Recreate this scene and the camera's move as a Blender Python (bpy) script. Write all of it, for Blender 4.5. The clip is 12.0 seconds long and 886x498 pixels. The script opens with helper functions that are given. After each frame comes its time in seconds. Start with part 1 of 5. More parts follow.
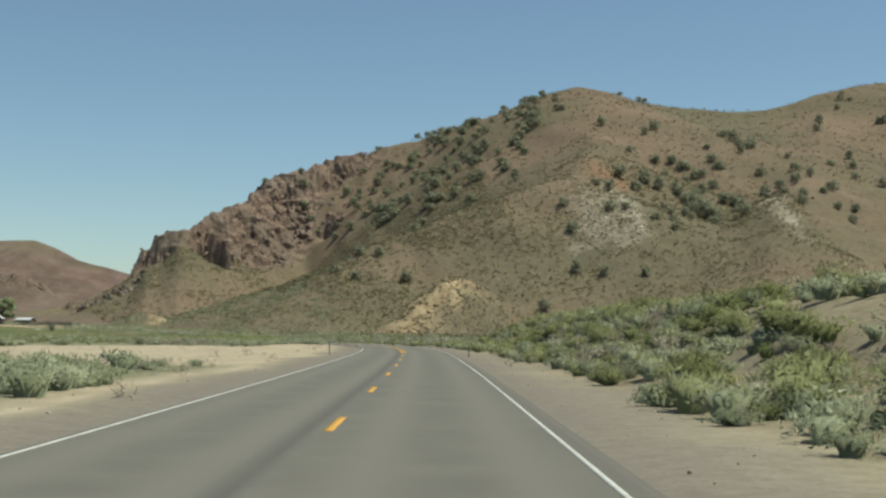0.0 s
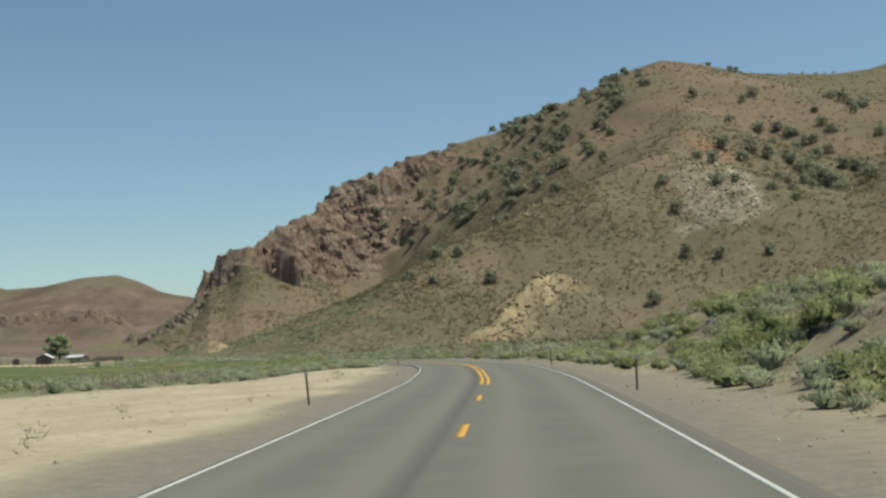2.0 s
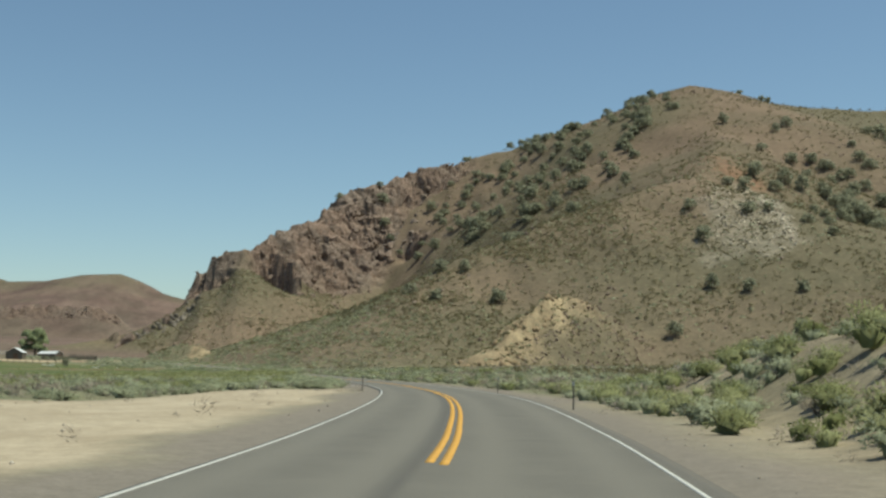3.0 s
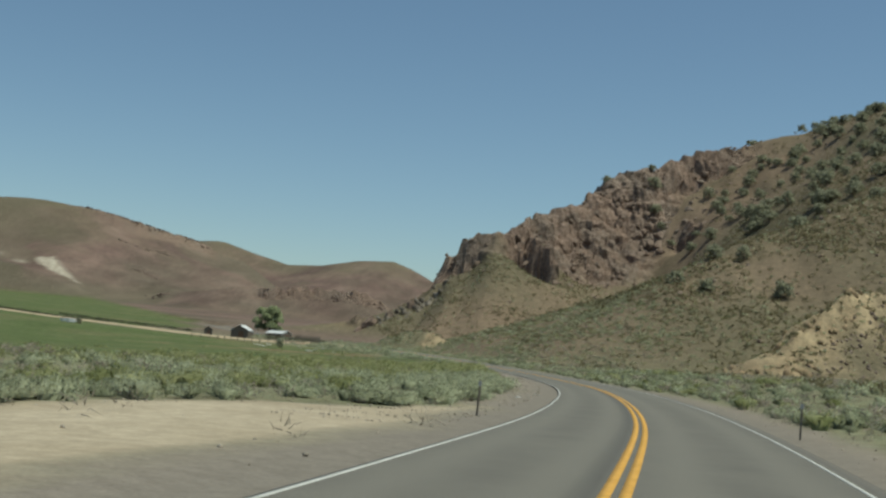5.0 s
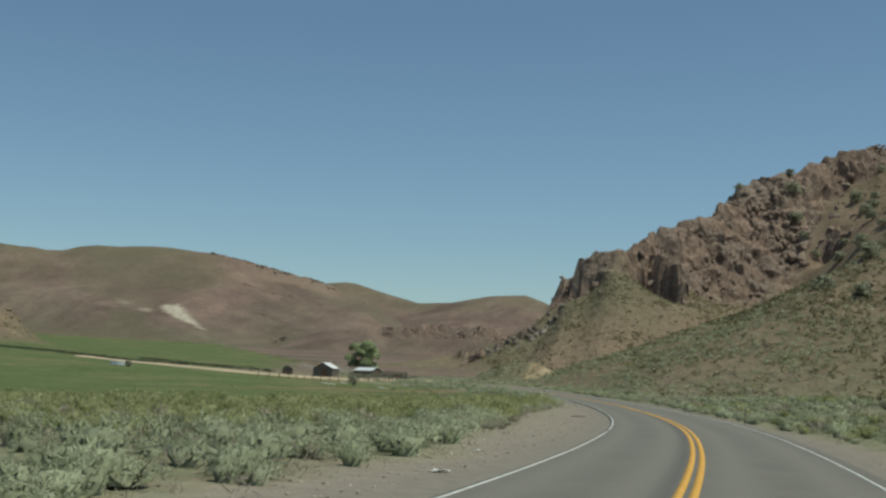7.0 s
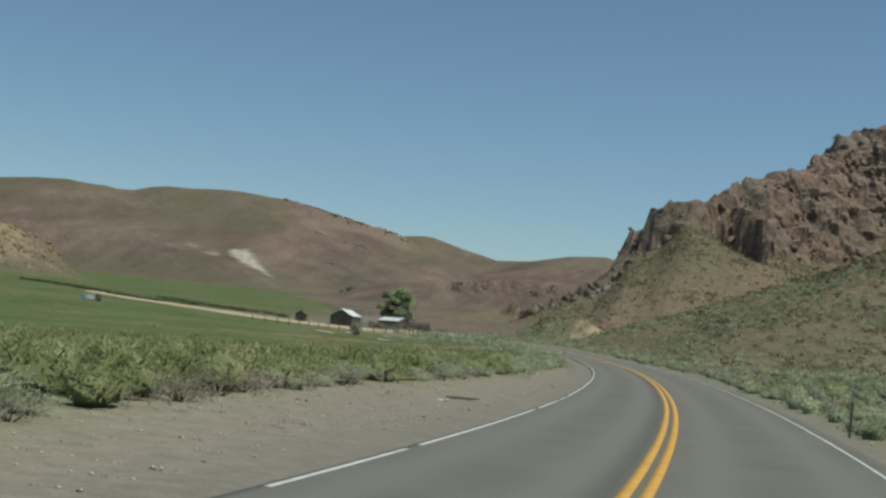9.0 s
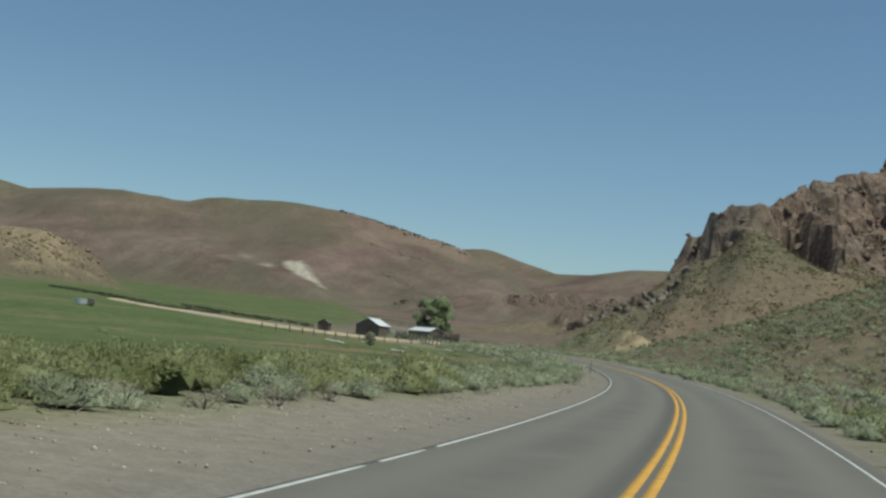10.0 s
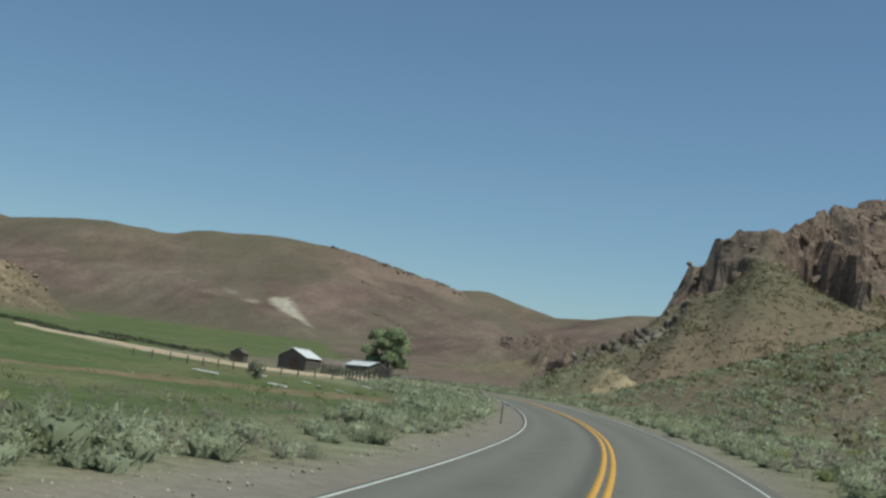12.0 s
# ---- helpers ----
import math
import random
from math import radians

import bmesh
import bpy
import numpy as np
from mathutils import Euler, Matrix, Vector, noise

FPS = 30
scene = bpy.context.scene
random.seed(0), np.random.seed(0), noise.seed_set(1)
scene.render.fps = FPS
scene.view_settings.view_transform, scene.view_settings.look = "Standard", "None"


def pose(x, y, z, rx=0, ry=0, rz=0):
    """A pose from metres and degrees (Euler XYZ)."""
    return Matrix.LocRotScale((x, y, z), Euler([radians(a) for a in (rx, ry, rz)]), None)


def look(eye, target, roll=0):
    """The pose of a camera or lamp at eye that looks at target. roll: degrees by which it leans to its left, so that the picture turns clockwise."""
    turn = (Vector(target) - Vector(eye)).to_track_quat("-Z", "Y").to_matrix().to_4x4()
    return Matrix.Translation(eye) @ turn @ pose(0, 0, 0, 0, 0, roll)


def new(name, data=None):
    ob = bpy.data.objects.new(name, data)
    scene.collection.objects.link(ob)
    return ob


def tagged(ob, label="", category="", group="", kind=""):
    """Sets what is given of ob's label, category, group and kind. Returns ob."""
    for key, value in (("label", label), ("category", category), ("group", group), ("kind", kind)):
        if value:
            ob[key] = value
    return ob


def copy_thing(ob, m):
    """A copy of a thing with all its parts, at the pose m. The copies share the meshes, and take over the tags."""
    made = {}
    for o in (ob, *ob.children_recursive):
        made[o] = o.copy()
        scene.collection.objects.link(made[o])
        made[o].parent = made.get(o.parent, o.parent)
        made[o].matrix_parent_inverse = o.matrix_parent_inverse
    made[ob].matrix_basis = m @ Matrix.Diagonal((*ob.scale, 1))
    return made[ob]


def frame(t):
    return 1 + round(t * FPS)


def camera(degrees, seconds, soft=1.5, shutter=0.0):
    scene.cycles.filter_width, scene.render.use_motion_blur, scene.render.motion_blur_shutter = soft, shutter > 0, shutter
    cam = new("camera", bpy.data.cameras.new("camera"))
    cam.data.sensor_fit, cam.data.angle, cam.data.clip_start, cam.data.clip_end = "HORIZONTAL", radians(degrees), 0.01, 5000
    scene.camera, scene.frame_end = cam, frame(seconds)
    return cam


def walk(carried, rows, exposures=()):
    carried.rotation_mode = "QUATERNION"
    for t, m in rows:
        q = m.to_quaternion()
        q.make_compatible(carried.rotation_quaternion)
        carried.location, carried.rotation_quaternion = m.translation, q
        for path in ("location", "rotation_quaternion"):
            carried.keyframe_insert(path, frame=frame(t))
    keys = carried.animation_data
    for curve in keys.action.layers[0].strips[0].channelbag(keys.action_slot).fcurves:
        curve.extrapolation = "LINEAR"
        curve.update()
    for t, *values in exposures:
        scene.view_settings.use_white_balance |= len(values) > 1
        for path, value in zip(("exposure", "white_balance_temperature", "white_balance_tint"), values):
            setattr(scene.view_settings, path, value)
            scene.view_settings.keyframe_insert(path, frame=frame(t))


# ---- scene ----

# ---------------------------------------------------------------- camera and drive
cam = camera(38.27, 12.0, soft=2.6)

# seconds, eye, turn to the left, tilt up, lean to the left (degrees)
PATH = [
    (0.0, (-1.640, 5.000, 1.430), -2.790, 3.800, 1.220),
    (0.5, (-1.520, 14.500, 1.400), -2.410, 3.820, 0.950),
    (1.0, (-1.272, 25.970, 1.368), -1.869, 1.853, -1.403),
    (1.5, (-0.628, 38.988, 1.352), -1.015, 3.995, 4.864),
    (2.0, (-0.265, 51.993, 1.482), 0.996, 4.231, -2.976),
    (2.5, (0.139, 64.853, 1.445), -0.298, 5.058, 2.969),
    (3.0, (0.675, 77.619, 1.425), 1.480, 5.214, 0.848),
    (3.5, (0.946, 89.893, 1.446), 7.106, 3.870, 0.653),
    (5.5, (0.710, 133.708, 1.456), 14.865, 5.238, 5.023),
    (6.0, (0.135, 144.137, 1.348), 15.507, 5.962, 6.341),
    (6.5, (-0.624, 154.495, 1.322), 16.568, 6.721, 4.815),
    (7.0, (-1.739, 164.790, 1.235), 20.154, 5.918, 2.000),
    (9.0, (-7.078, 205.971, 1.039), 23.945, 3.861, 4.745),
    (9.5, (-8.910, 216.691, 0.999), 26.312, 4.447, 5.068),
    (10.0, (-11.190, 227.656, 0.951), 26.826, 4.268, 5.149),
    (10.5, (-13.582, 238.614, 0.878), 25.942, 5.700, 4.796),
    (11.0, (-16.512, 249.422, 0.884), 20.323, 8.131, 7.723),
    (11.5, (-19.316, 259.876, 0.901), 25.472, 5.476, 8.684),
    (12.0, (-22.262, 269.943, 1.000), 27.207, 6.220, 6.345),
]


def aim(eye, turn, tilt, lean):
    a, p = radians(turn), radians(tilt)
    way = Vector((-math.sin(a) * math.cos(p), math.cos(a) * math.cos(p), math.sin(p)))
    return look(eye, Vector(eye) + way * 50, lean)


walk(cam, [(t, aim(eye, turn, tilt, lean)) for t, eye, turn, tilt, lean in PATH],
     exposures=[(0.0, 0.3, 6700, -5), (3.0, 0.3, 6600, -5), (5.5, 0.0, 6400, -6), (7.5, 0.0, 6350, -6), (12.0, 0.0, 6020, -5)])

# ---------------------------------------------------------------- sky and sun
SUN_EL, SUN_AZ = radians(67), radians(92)          # azimuth from +y towards +x
world = bpy.data.worlds.new("sky")
scene.world = world
world.use_nodes = True
wn = world.node_tree.nodes
sky = wn.new("ShaderNodeTexSky")
sky.sky_type = "NISHITA"
sky.sun_disc = False
sky.sun_elevation, sky.sun_rotation = SUN_EL, SUN_AZ
sky.altitude, sky.air_density, sky.dust_density, sky.ozone_density = 1400, 1.0, 1.7, 1.6
wn["Background"].inputs["Strength"].default_value = 0.088
world.node_tree.links.new(sky.outputs["Color"], wn["Background"].inputs["Color"])
sun_data = bpy.data.lights.new("sun", "SUN")
sun_data.energy, sun_data.angle, sun_data.color = 3.6, radians(0.6), (1.0, 0.94, 0.85)
sun = new("sun", sun_data)
sun_way = Vector((math.sin(SUN_AZ) * math.cos(SUN_EL), math.cos(SUN_AZ) * math.cos(SUN_EL), math.sin(SUN_EL)))
sun.matrix_world = look(sun_way * 300, (0, 0, 0))

# ---------------------------------------------------------------- materials
def shader(name, rough=0.9, metal=0.0, spec=0.2):
    m = bpy.data.materials.new(name)
    m.use_nodes = True
    b = m.node_tree.nodes["Principled BSDF"]
    b.inputs["Roughness"].default_value = rough
    b.inputs["Metallic"].default_value = metal
    b.inputs["Specular IOR Level"].default_value = spec
    return m, m.node_tree.nodes, m.node_tree.links, b


def coords(n):
    return n.new("ShaderNodeNewGeometry").outputs["Position"]


def noise_tex(n, l, vec, scale, detail=5.0, rough=0.6, stretch=None):
    if stretch:
        mp = n.new("ShaderNodeMapping")
        mp.inputs["Scale"].default_value = stretch
        l.new(vec, mp.inputs["Vector"])
        vec = mp.outputs["Vector"]
    t = n.new("ShaderNodeTexNoise")
    t.inputs["Scale"].default_value, t.inputs["Detail"].default_value, t.inputs["Roughness"].default_value = scale, detail, rough
    l.new(vec, t.inputs["Vector"])
    return t.outputs["Fac"]


def ramp(n, l, fac, stops):
    r = n.new("ShaderNodeValToRGB")
    els = r.color_ramp.elements
    while len(els) < len(stops):
        els.new(0.5)
    for e, (p, c) in zip(els, stops):
        e.position, e.color = p, (*c, 1) if len(c) == 3 else c
    l.new(fac, r.inputs["Fac"])
    return r.outputs["Color"]


def mix(n, l, fac, a, b, kind="MIX"):
    x = n.new("ShaderNodeMix")
    x.data_type, x.blend_type = "RGBA", kind
    for sock, val in ((x.inputs[0], fac), (x.inputs[6], a), (x.inputs[7], b)):
        if isinstance(val, (int, float)):
            sock.default_value = val
        elif isinstance(val, tuple):
            sock.default_value = (*val, 1)
        else:
            l.new(val, sock)
    return x.outputs[2]


def calc(n, l, op, a, b, clamp=False):
    x = n.new("ShaderNodeMath")
    x.operation, x.use_clamp = op, clamp
    for sock, val in zip(x.inputs, (a, b)):
        if isinstance(val, (int, float)):
            sock.default_value = val
        else:
            l.new(val, sock)
    return x.outputs[0]


def bump(n, l, b, fac, strength, dist):
    x = n.new("ShaderNodeBump")
    x.inputs["Strength"].default_value, x.inputs["Distance"].default_value = strength, dist
    l.new(fac, x.inputs["Height"])
    l.new(x.outputs["Normal"], b.inputs["Normal"])


def zone(n, name):
    a = n.new("ShaderNodeAttribute")
    a.attribute_name = name
    return a.outputs["Fac"]


def ground_material():
    m, n, l, b = shader("ground_soil", 0.95, spec=0.1)
    p = coords(n)
    big = noise_tex(n, l, p, 0.02, 6)
    mid = noise_tex(n, l, p, 0.25, 6)
    fine = noise_tex(n, l, p, 2.5, 6, 0.7)
    grit = noise_tex(n, l, p, 14.0, 4, 0.7)
    col = ramp(n, l, big, [(0.32, (0.140, 0.115, 0.077)), (0.5, (0.186, 0.137, 0.095)), (0.66, (0.220, 0.159, 0.113))])
    grass = ramp(n, l, mid, [(0.35, (0.105, 0.100, 0.060)), (0.65, (0.150, 0.137, 0.086))])
    col = mix(n, l, calc(n, l, "MULTIPLY", zone(n, "grass"), 0.65), col, grass)
    scrub = ramp(n, l, noise_tex(n, l, p, 1.1, 5, 0.7), [(0.32, (0.24, 0.195, 0.135)), (0.45, (0.19, 0.185, 0.108)), (0.65, (0.235, 0.245, 0.155))])
    col = mix(n, l, zone(n, "scrub"), col, scrub)
    # far slopes: pinkish brown soil
    far = ramp(n, l, noise_tex(n, l, p, 0.016, 9, 0.72, (1, 1, 2.2)), [(0.3, (0.091, 0.067, 0.055)), (0.42, (0.142, 0.100, 0.083)), (0.55, (0.181, 0.125, 0.104)), (0.7, (0.235, 0.170, 0.140))])
    streak = noise_tex(n, l, p, 0.03, 7, 0.7, (1, 0.35, 0.8))
    far = mix(n, l, ramp(n, l, noise_tex(n, l, p, 0.006, 5, 0.6), [(0.45, (0, 0, 0)), (0.62, (0.6, 0.6, 0.6))]), far, ramp(n, l, streak, [(0.35, (0.100, 0.088, 0.064)), (0.65, (0.160, 0.138, 0.104))]))
    far = mix(n, l, 0.8, far, ramp(n, l, streak, [(0.3, (0.62, 0.60, 0.62)), (0.7, (1.3, 1.3, 1.28))]), "MULTIPLY")
    tops = n.new("ShaderNodeSeparateXYZ")
    l.new(p, tops.inputs[0])
    olive = ramp(n, l, mid, [(0.3, (0.125, 0.112, 0.068)), (0.7, (0.175, 0.155, 0.10))])
    high = calc(n, l, "ADD", calc(n, l, "MULTIPLY", tops.outputs["Z"], 0.011), calc(n, l, "MULTIPLY", big, 1.6))
    far = mix(n, l, calc(n, l, "SUBTRACT", high, 1.55, True), far, olive)
    far = mix(n, l, zone(n, "sere"), far, ramp(n, l, streak, [(0.3, (0.096, 0.084, 0.058)), (0.7, (0.146, 0.126, 0.090))]))
    col = mix(n, l, zone(n, "far"), col, far)
    crack = noise_tex(n, l, p, 0.7, 8, 0.75)
    rock = ramp(n, l, crack, [(0.34, (0.135, 0.094, 0.072)), (0.44, (0.225, 0.157, 0.120)), (0.56, (0.290, 0.210, 0.164)), (0.7, (0.345, 0.270, 0.217))])
    rock = mix(n, l, ramp(n, l, noise_tex(n, l, p, 0.06, 3), [(0.45, (0, 0, 0)), (0.6, (0.35, 0.35, 0.35))]), rock, ramp(n, l, crack, [(0.35, (0.10, 0.092, 0.08)), (0.6, (0.25, 0.225, 0.19))]))
    col = mix(n, l, zone(n, "rock"), col, rock)
    green = ramp(n, l, noise_tex(n, l, p, 0.09, 6, 0.6), [(0.3, (0.082, 0.106, 0.040)), (0.55, (0.102, 0.126, 0.050)), (0.75, (0.145, 0.148, 0.074))])
    hay = noise_tex(n, l, p, 0.035, 5, 0.6)
    green = mix(n, l, ramp(n, l, hay, [(0.49, (0, 0, 0)), (0.66, (0.4, 0.4, 0.4))]), green, ramp(n, l, mid, [(0.3, (0.155, 0.118, 0.062)), (0.7, (0.25, 0.215, 0.125))]))
    green = mix(n, l, 0.35, green, ramp(n, l, noise_tex(n, l, p, 0.55, 6, 0.7), [(0.3, (0.6, 0.62, 0.6)), (0.7, (1.35, 1.35, 1.35))]), "MULTIPLY")
    green = mix(n, l, zone(n, "dry"), green, ramp(n, l, mid, [(0.3, (0.15, 0.105, 0.06)), (0.7, (0.24, 0.185, 0.115))]))
    col = mix(n, l, zone(n, "meadow"), col, green)
    sand = ramp(n, l, mid, [(0.3, (0.33, 0.268, 0.185)), (0.7, (0.455, 0.38, 0.275))])
    col = mix(n, l, zone(n, "sand"), col, sand)
    gravel = ramp(n, l, fine, [(0.3, (0.198, 0.166, 0.132)), (0.7, (0.262, 0.224, 0.180))])
    gravel = mix(n, l, calc(n, l, "MULTIPLY", zone(n, "verge"), 0.75), gravel, ramp(n, l, fine, [(0.3, (0.165, 0.145, 0.121)), (0.7, (0.205, 0.182, 0.153))]))
    col = mix(n, l, zone(n, "gravel"), col, gravel)
    col = mix(n, l, zone(n, "ochre"), col, ramp(n, l, mid, [(0.3, (0.225, 0.168, 0.105)), (0.6, (0.40, 0.312, 0.195))]))
    col = mix(n, l, zone(n, "red"), col, ramp(n, l, mid, [(0.3, (0.23, 0.10, 0.06)), (0.7, (0.32, 0.19, 0.12))]))
    col = mix(n, l, zone(n, "pale"), col, ramp(n, l, mid, [(0.3, (0.28, 0.235, 0.18)), (0.6, (0.46, 0.41, 0.33))]))
    col = mix(n, l, calc(n, l, "SUBTRACT", 0.55, calc(n, l, "MULTIPLY", zone(n, "gravel"), 0.47)), col, ramp(n, l, fine, [(0.25, (0.55, 0.55, 0.55)), (0.75, (1.5, 1.5, 1.5))]), "MULTIPLY")
    patchy = calc(n, l, "MULTIPLY", calc(n, l, "SUBTRACT", 1.0, zone(n, "gravel"), True), calc(n, l, "SUBTRACT", 1.0, zone(n, "sand"), True))
    mottle = noise_tex(n, l, p, 0.65, 5, 0.75)
    col = mix(n, l, calc(n, l, "MULTIPLY", patchy, 0.8), col, ramp(n, l, mottle, [(0.3, (0.58, 0.60, 0.60)), (0.5, (0.94, 0.94, 0.93)), (0.72, (1.32, 1.28, 1.24))]), "MULTIPLY")
    col = mix(n, l, 0.4, col, ramp(n, l, grit, [(0.3, (0.6, 0.6, 0.6)), (0.7, (1.4, 1.4, 1.4))]), "MULTIPLY")
    l.new(col, b.inputs["Base Color"])
    relief = calc(n, l, "ADD", calc(n, l, "MULTIPLY", fine, calc(n, l, "SUBTRACT", 0.12, calc(n, l, "MULTIPLY", calc(n, l, "ADD", zone(n, "gravel"), zone(n, "sand")), 0.10))), calc(n, l, "MULTIPLY", calc(n, l, "MULTIPLY", crack, zone(n, "rock")), 1.1))
    bump(n, l, b, relief, 0.8, 1.0)
    return m


def asphalt_material():
    m, n, l, b = shader("worn_asphalt", 0.85, spec=0.3)
    p = coords(n)
    stone = noise_tex(n, l, p, 60.0, 3, 0.7)
    patch = noise_tex(n, l, p, 0.5, 6, 0.65)
    wear = n.new("ShaderNodeAttribute")
    wear.attribute_name = "track"
    col = ramp(n, l, patch, [(0.3, (0.122, 0.112, 0.094)), (0.7, (0.158, 0.146, 0.121))])
    col = mix(n, l, wear.outputs["Fac"], col, (0.165, 0.152, 0.126))
    seam = n.new("ShaderNodeAttribute")
    seam.attribute_name = "seam"
    col = mix(n, l, calc(n, l, "MULTIPLY", seam.outputs["Fac"], patch), col, (0.05, 0.048, 0.046))
    col = mix(n, l, calc(n, l, "MULTIPLY", zone(n, "rim"), calc(n, l, "ADD", patch, 0.35), True), col, (0.138, 0.125, 0.106))
    col = mix(n, l, 0.5, col, ramp(n, l, stone, [(0.3, (0.6, 0.6, 0.6)), (0.7, (1.4, 1.4, 1.4))]), "MULTIPLY")
    l.new(col, b.inputs["Base Color"])
    bump(n, l, b, stone, 0.4, 0.01)
    return m


def plain(name, a, c, scale=2.0, rough=0.85, metal=0.0, vary=0.0, stretch=None, relief=0.0, spec=0.2, spread=0.2):
    """Two tones mixed by a noise; vary: how much single objects or loose pieces differ."""
    m, n, l, b = shader(name, rough, metal, spec)
    p = coords(n)
    f = noise_tex(n, l, p, scale, 5, 0.65, stretch)
    col = ramp(n, l, f, [(0.5 - spread, a), (0.5 + spread, c)])
    if vary:
        g = n.new("ShaderNodeNewGeometry")
        o = n.new("ShaderNodeObjectInfo")
        r = calc(n, l, "FRACT", calc(n, l, "ADD", g.outputs["Random Per Island"], o.outputs["Random"]), 0.0)
        col = mix(n, l, 1.0, col, ramp(n, l, r, [(0.0, (1 - vary,) * 3), (1.0, (1 + vary,) * 3)]), "MULTIPLY")
    l.new(col, b.inputs["Base Color"])
    if relief:
        bump(n, l, b, f, 0.8, relief)
    return m


def leaf_material(name, a, c, vary=0.2):
    """Leaves that let some light through."""
    m = plain(name, a, c, 0.5, 0.85, vary=vary, spec=0.06, spread=0.09)
    n, l = m.node_tree.nodes, m.node_tree.links
    b = n["Principled BSDF"]
    t, x = n.new("ShaderNodeBsdfTranslucent"), n.new("ShaderNodeMixShader")
    l.new(b.inputs["Base Color"].links[0].from_socket, t.inputs["Color"])
    x.inputs["Fac"].default_value = 0.42
    l.new(b.outputs[0], x.inputs[1])
    l.new(t.outputs[0], x.inputs[2])
    l.new(x.outputs[0], n["Material Output"].inputs["Surface"])
    return m


def rock_material():
    m, n, l, b = shader("brown_rock", 0.9, spec=0.15)
    p = coords(n)
    f = noise_tex(n, l, p, 0.35, 8, 0.7)
    g = noise_tex(n, l, p, 2.5, 6, 0.7)
    h = noise_tex(n, l, p, 0.05, 3, 0.5)
    col = ramp(n, l, f, [(0.3, (0.130, 0.096, 0.075)), (0.5, (0.245, 0.176, 0.134)), (0.72, (0.355, 0.272, 0.212))])
    col = mix(n, l, ramp(n, l, h, [(0.42, (0, 0, 0)), (0.58, (0.4, 0.4, 0.4))]), col, ramp(n, l, f, [(0.3, (0.12, 0.10, 0.085)), (0.7, (0.27, 0.24, 0.20))]))
    col = mix(n, l, 0.5, col, ramp(n, l, g, [(0.3, (0.55, 0.55, 0.55)), (0.7, (1.4, 1.4, 1.4))]), "MULTIPLY")
    l.new(col, b.inputs["Base Color"])
    bump(n, l, b, f, 1.0, 0.8)
    return m


M_GROUND = ground_material()
M_ASPHALT = asphalt_material()
M_ROCK = rock_material()
M_YELLOW = plain("yellow_paint", (0.48, 0.255, 0.045), (0.66, 0.365, 0.085), 3.0, 0.7)
M_WHITE = plain("white_paint", (0.42, 0.41, 0.37), (0.62, 0.61, 0.57), 3.0, 0.7)
M_SAGE = leaf_material("sage_leaf", (0.250, 0.270, 0.172), (0.410, 0.430, 0.295))
M_SAGE_DRY = leaf_material("dry_twig", (0.235, 0.20, 0.16), (0.385, 0.34, 0.28))
M_RABBIT = leaf_material("rabbitbrush_leaf", (0.188, 0.206, 0.088), (0.350, 0.358, 0.190))
M_JUNIPER = leaf_material("juniper_needle", (0.210, 0.216, 0.150), (0.300, 0.306, 0.215))
M_TREE = leaf_material("poplar_leaf", (0.24, 0.28, 0.155), (0.345, 0.385, 0.225))
M_BARK = plain("grey_bark", (0.09, 0.07, 0.055), (0.17, 0.14, 0.11), 4.0, relief=0.02)
M_WOOD = plain("weathered_wood", (0.10, 0.085, 0.07), (0.2, 0.17, 0.14), 3.0, stretch=(6, 6, 0.5), relief=0.01)
M_POST = plain("brown_steel_post", (0.20, 0.17, 0.14), (0.30, 0.26, 0.215), 8.0, 0.7, 0.0)
M_REFLECTOR = plain("reflector_plastic", (0.35, 0.36, 0.36), (0.5, 0.5, 0.48), 20.0, 0.3)
M_TIN = plain("pale_tin_roof", (0.58, 0.58, 0.57), (0.76, 0.76, 0.74), 1.5, 0.5, 0.1)
M_RUST = plain("rusted_metal", (0.10, 0.06, 0.04), (0.2, 0.13, 0.09), 3.0)
M_CARPAINT = plain("white_car_paint", (0.6, 0.6, 0.6), (0.75, 0.75, 0.75), 1.0, 0.3)
M_GLASS = plain("dark_glass", (0.02, 0.02, 0.02), (0.03, 0.03, 0.035), 1.0, 0.1, spec=0.5)
M_TRACK = plain("dirt_track_soil", (0.36, 0.275, 0.18), (0.48, 0.38, 0.26), 0.6)

# ---------------------------------------------------------------- plan of the land
# centre of the road: x, y, z
ROAD = [(-6.6, -80, 0), (-4.6, -30, 0), (-2.48, 20, 0), (-0.91, 60, 0), (0.11, 95, 0), (0.21, 110, 0), (-0.04, 125, 0), (-0.71, 140, -0.05), (-2.15, 160, -0.2),
        (-4.33, 180, -0.31), (-7.14, 200, -0.41), (-10.69, 220, -0.48), (-15.14, 240, -0.53), (-20.34, 260, -0.53), (-26.11, 280, -0.49), (-32.56, 300, -0.40),
        (-39.86, 320, -0.26), (-48.31, 340, 0.0), (-57.8, 360, 0.3), (-68.35, 380, 0.66), (-81, 399, 1.0), (-98, 419, 1.4), (-119, 445, 2.0), (-145, 482, 3.0), (-185, 545, 5)]


